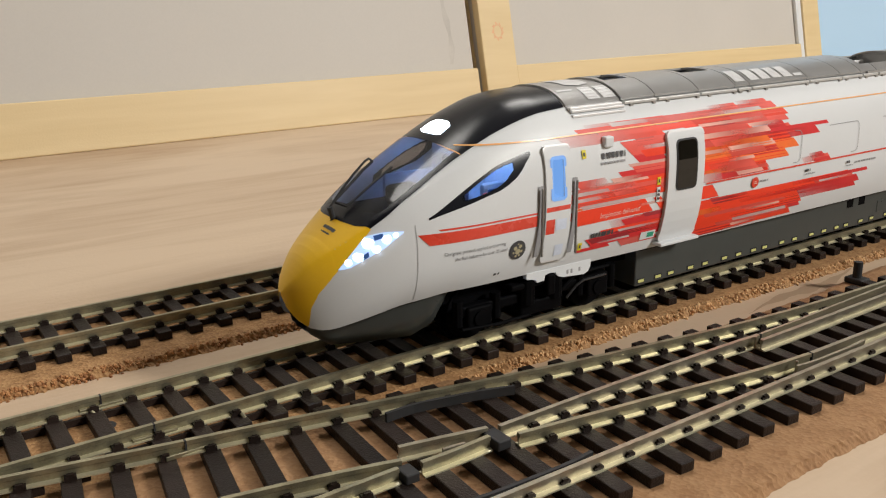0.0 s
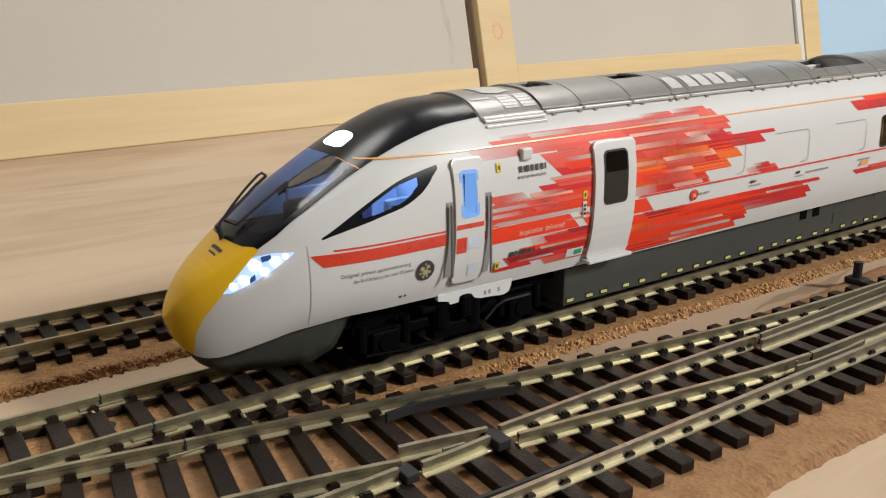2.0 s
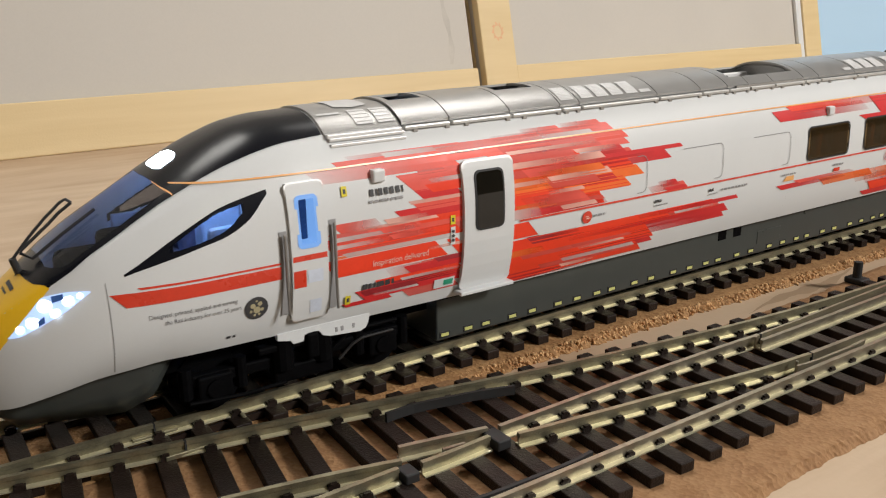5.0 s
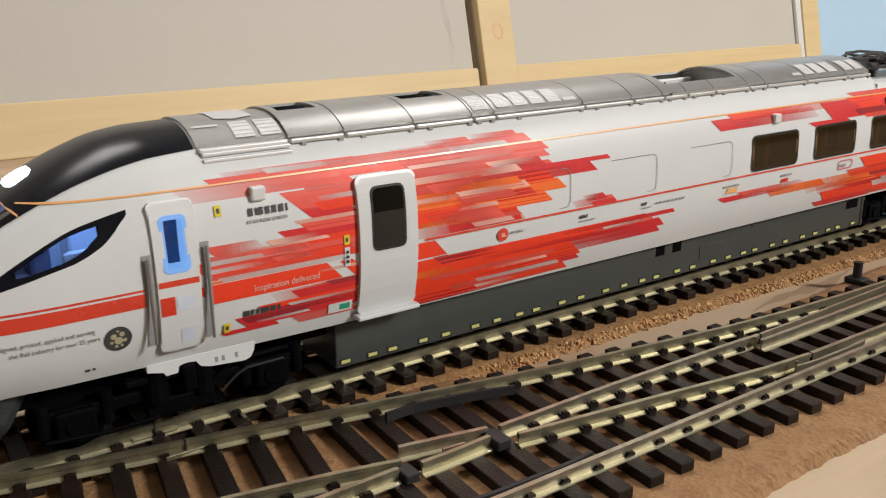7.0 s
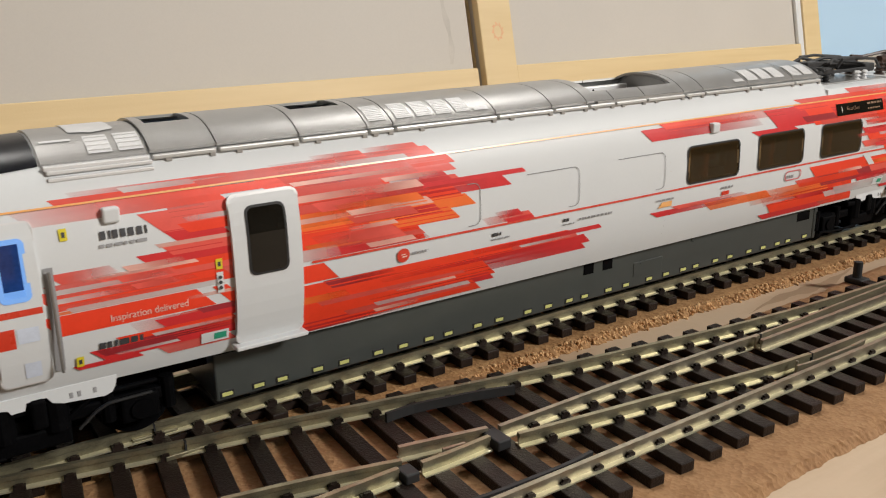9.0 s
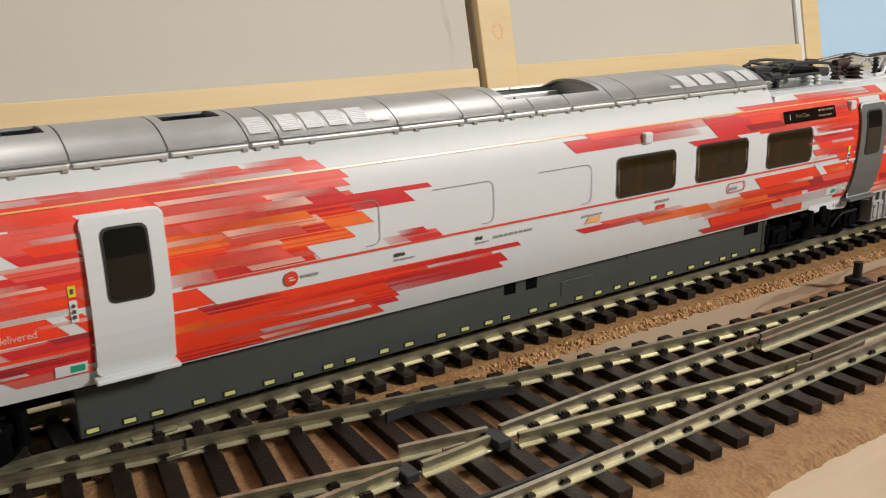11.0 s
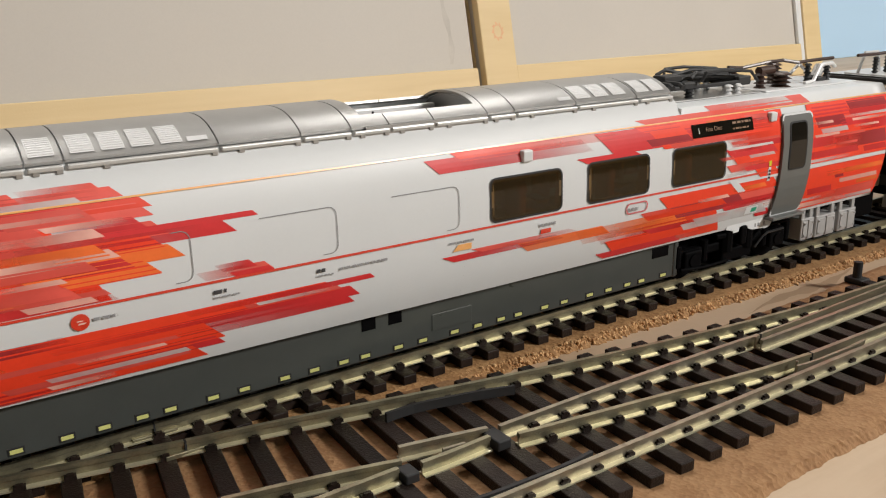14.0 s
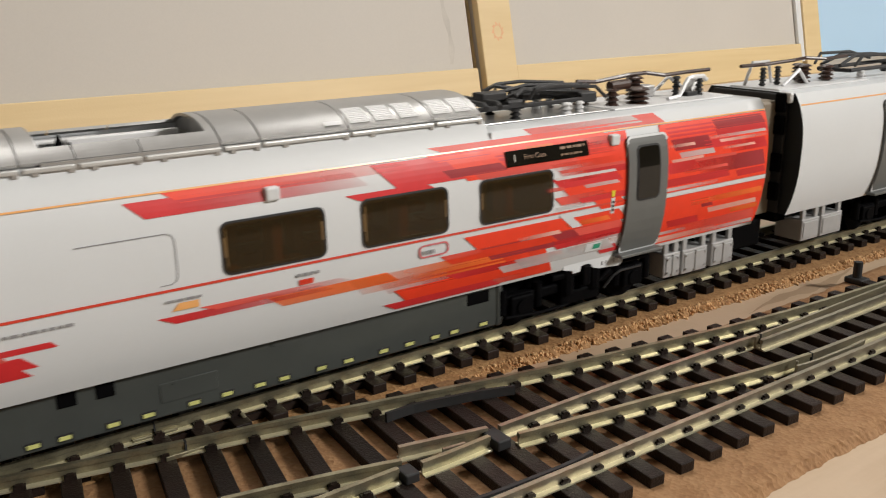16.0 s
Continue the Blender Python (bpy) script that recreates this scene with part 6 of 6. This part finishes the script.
def motions():
    walk(car_one, [(t, pose((NOSE_X - s) * MM, 0, 0)) for t, s in TRAVEL])
    walk(car_two, [(t, pose((NOSE_X + CAR2_X - s) * MM, 0, 0)) for t, s in TRAVEL])
    for w, x in WHEELS:
        rows, last = [], 0.0
        for (t0, s0), (t1, s1) in zip(TRAVEL, TRAVEL[1:]):
            n = max(1, math.ceil((s1 - s0) / 7.0))
            for k in range(n):
                rows.append((t0 + (t1 - t0) * k / n, pose(x * MM, 0, 6.0 * MM, 0, -math.degrees((s0 + (s1 - s0) * k / n) / 6.0), 0)))
        rows.append((16.0, pose(x * MM, 0, 6.0 * MM, 0, -math.degrees(TRAVEL[-1][1] / 6.0), 0)))
        walk(w, rows)


motions()
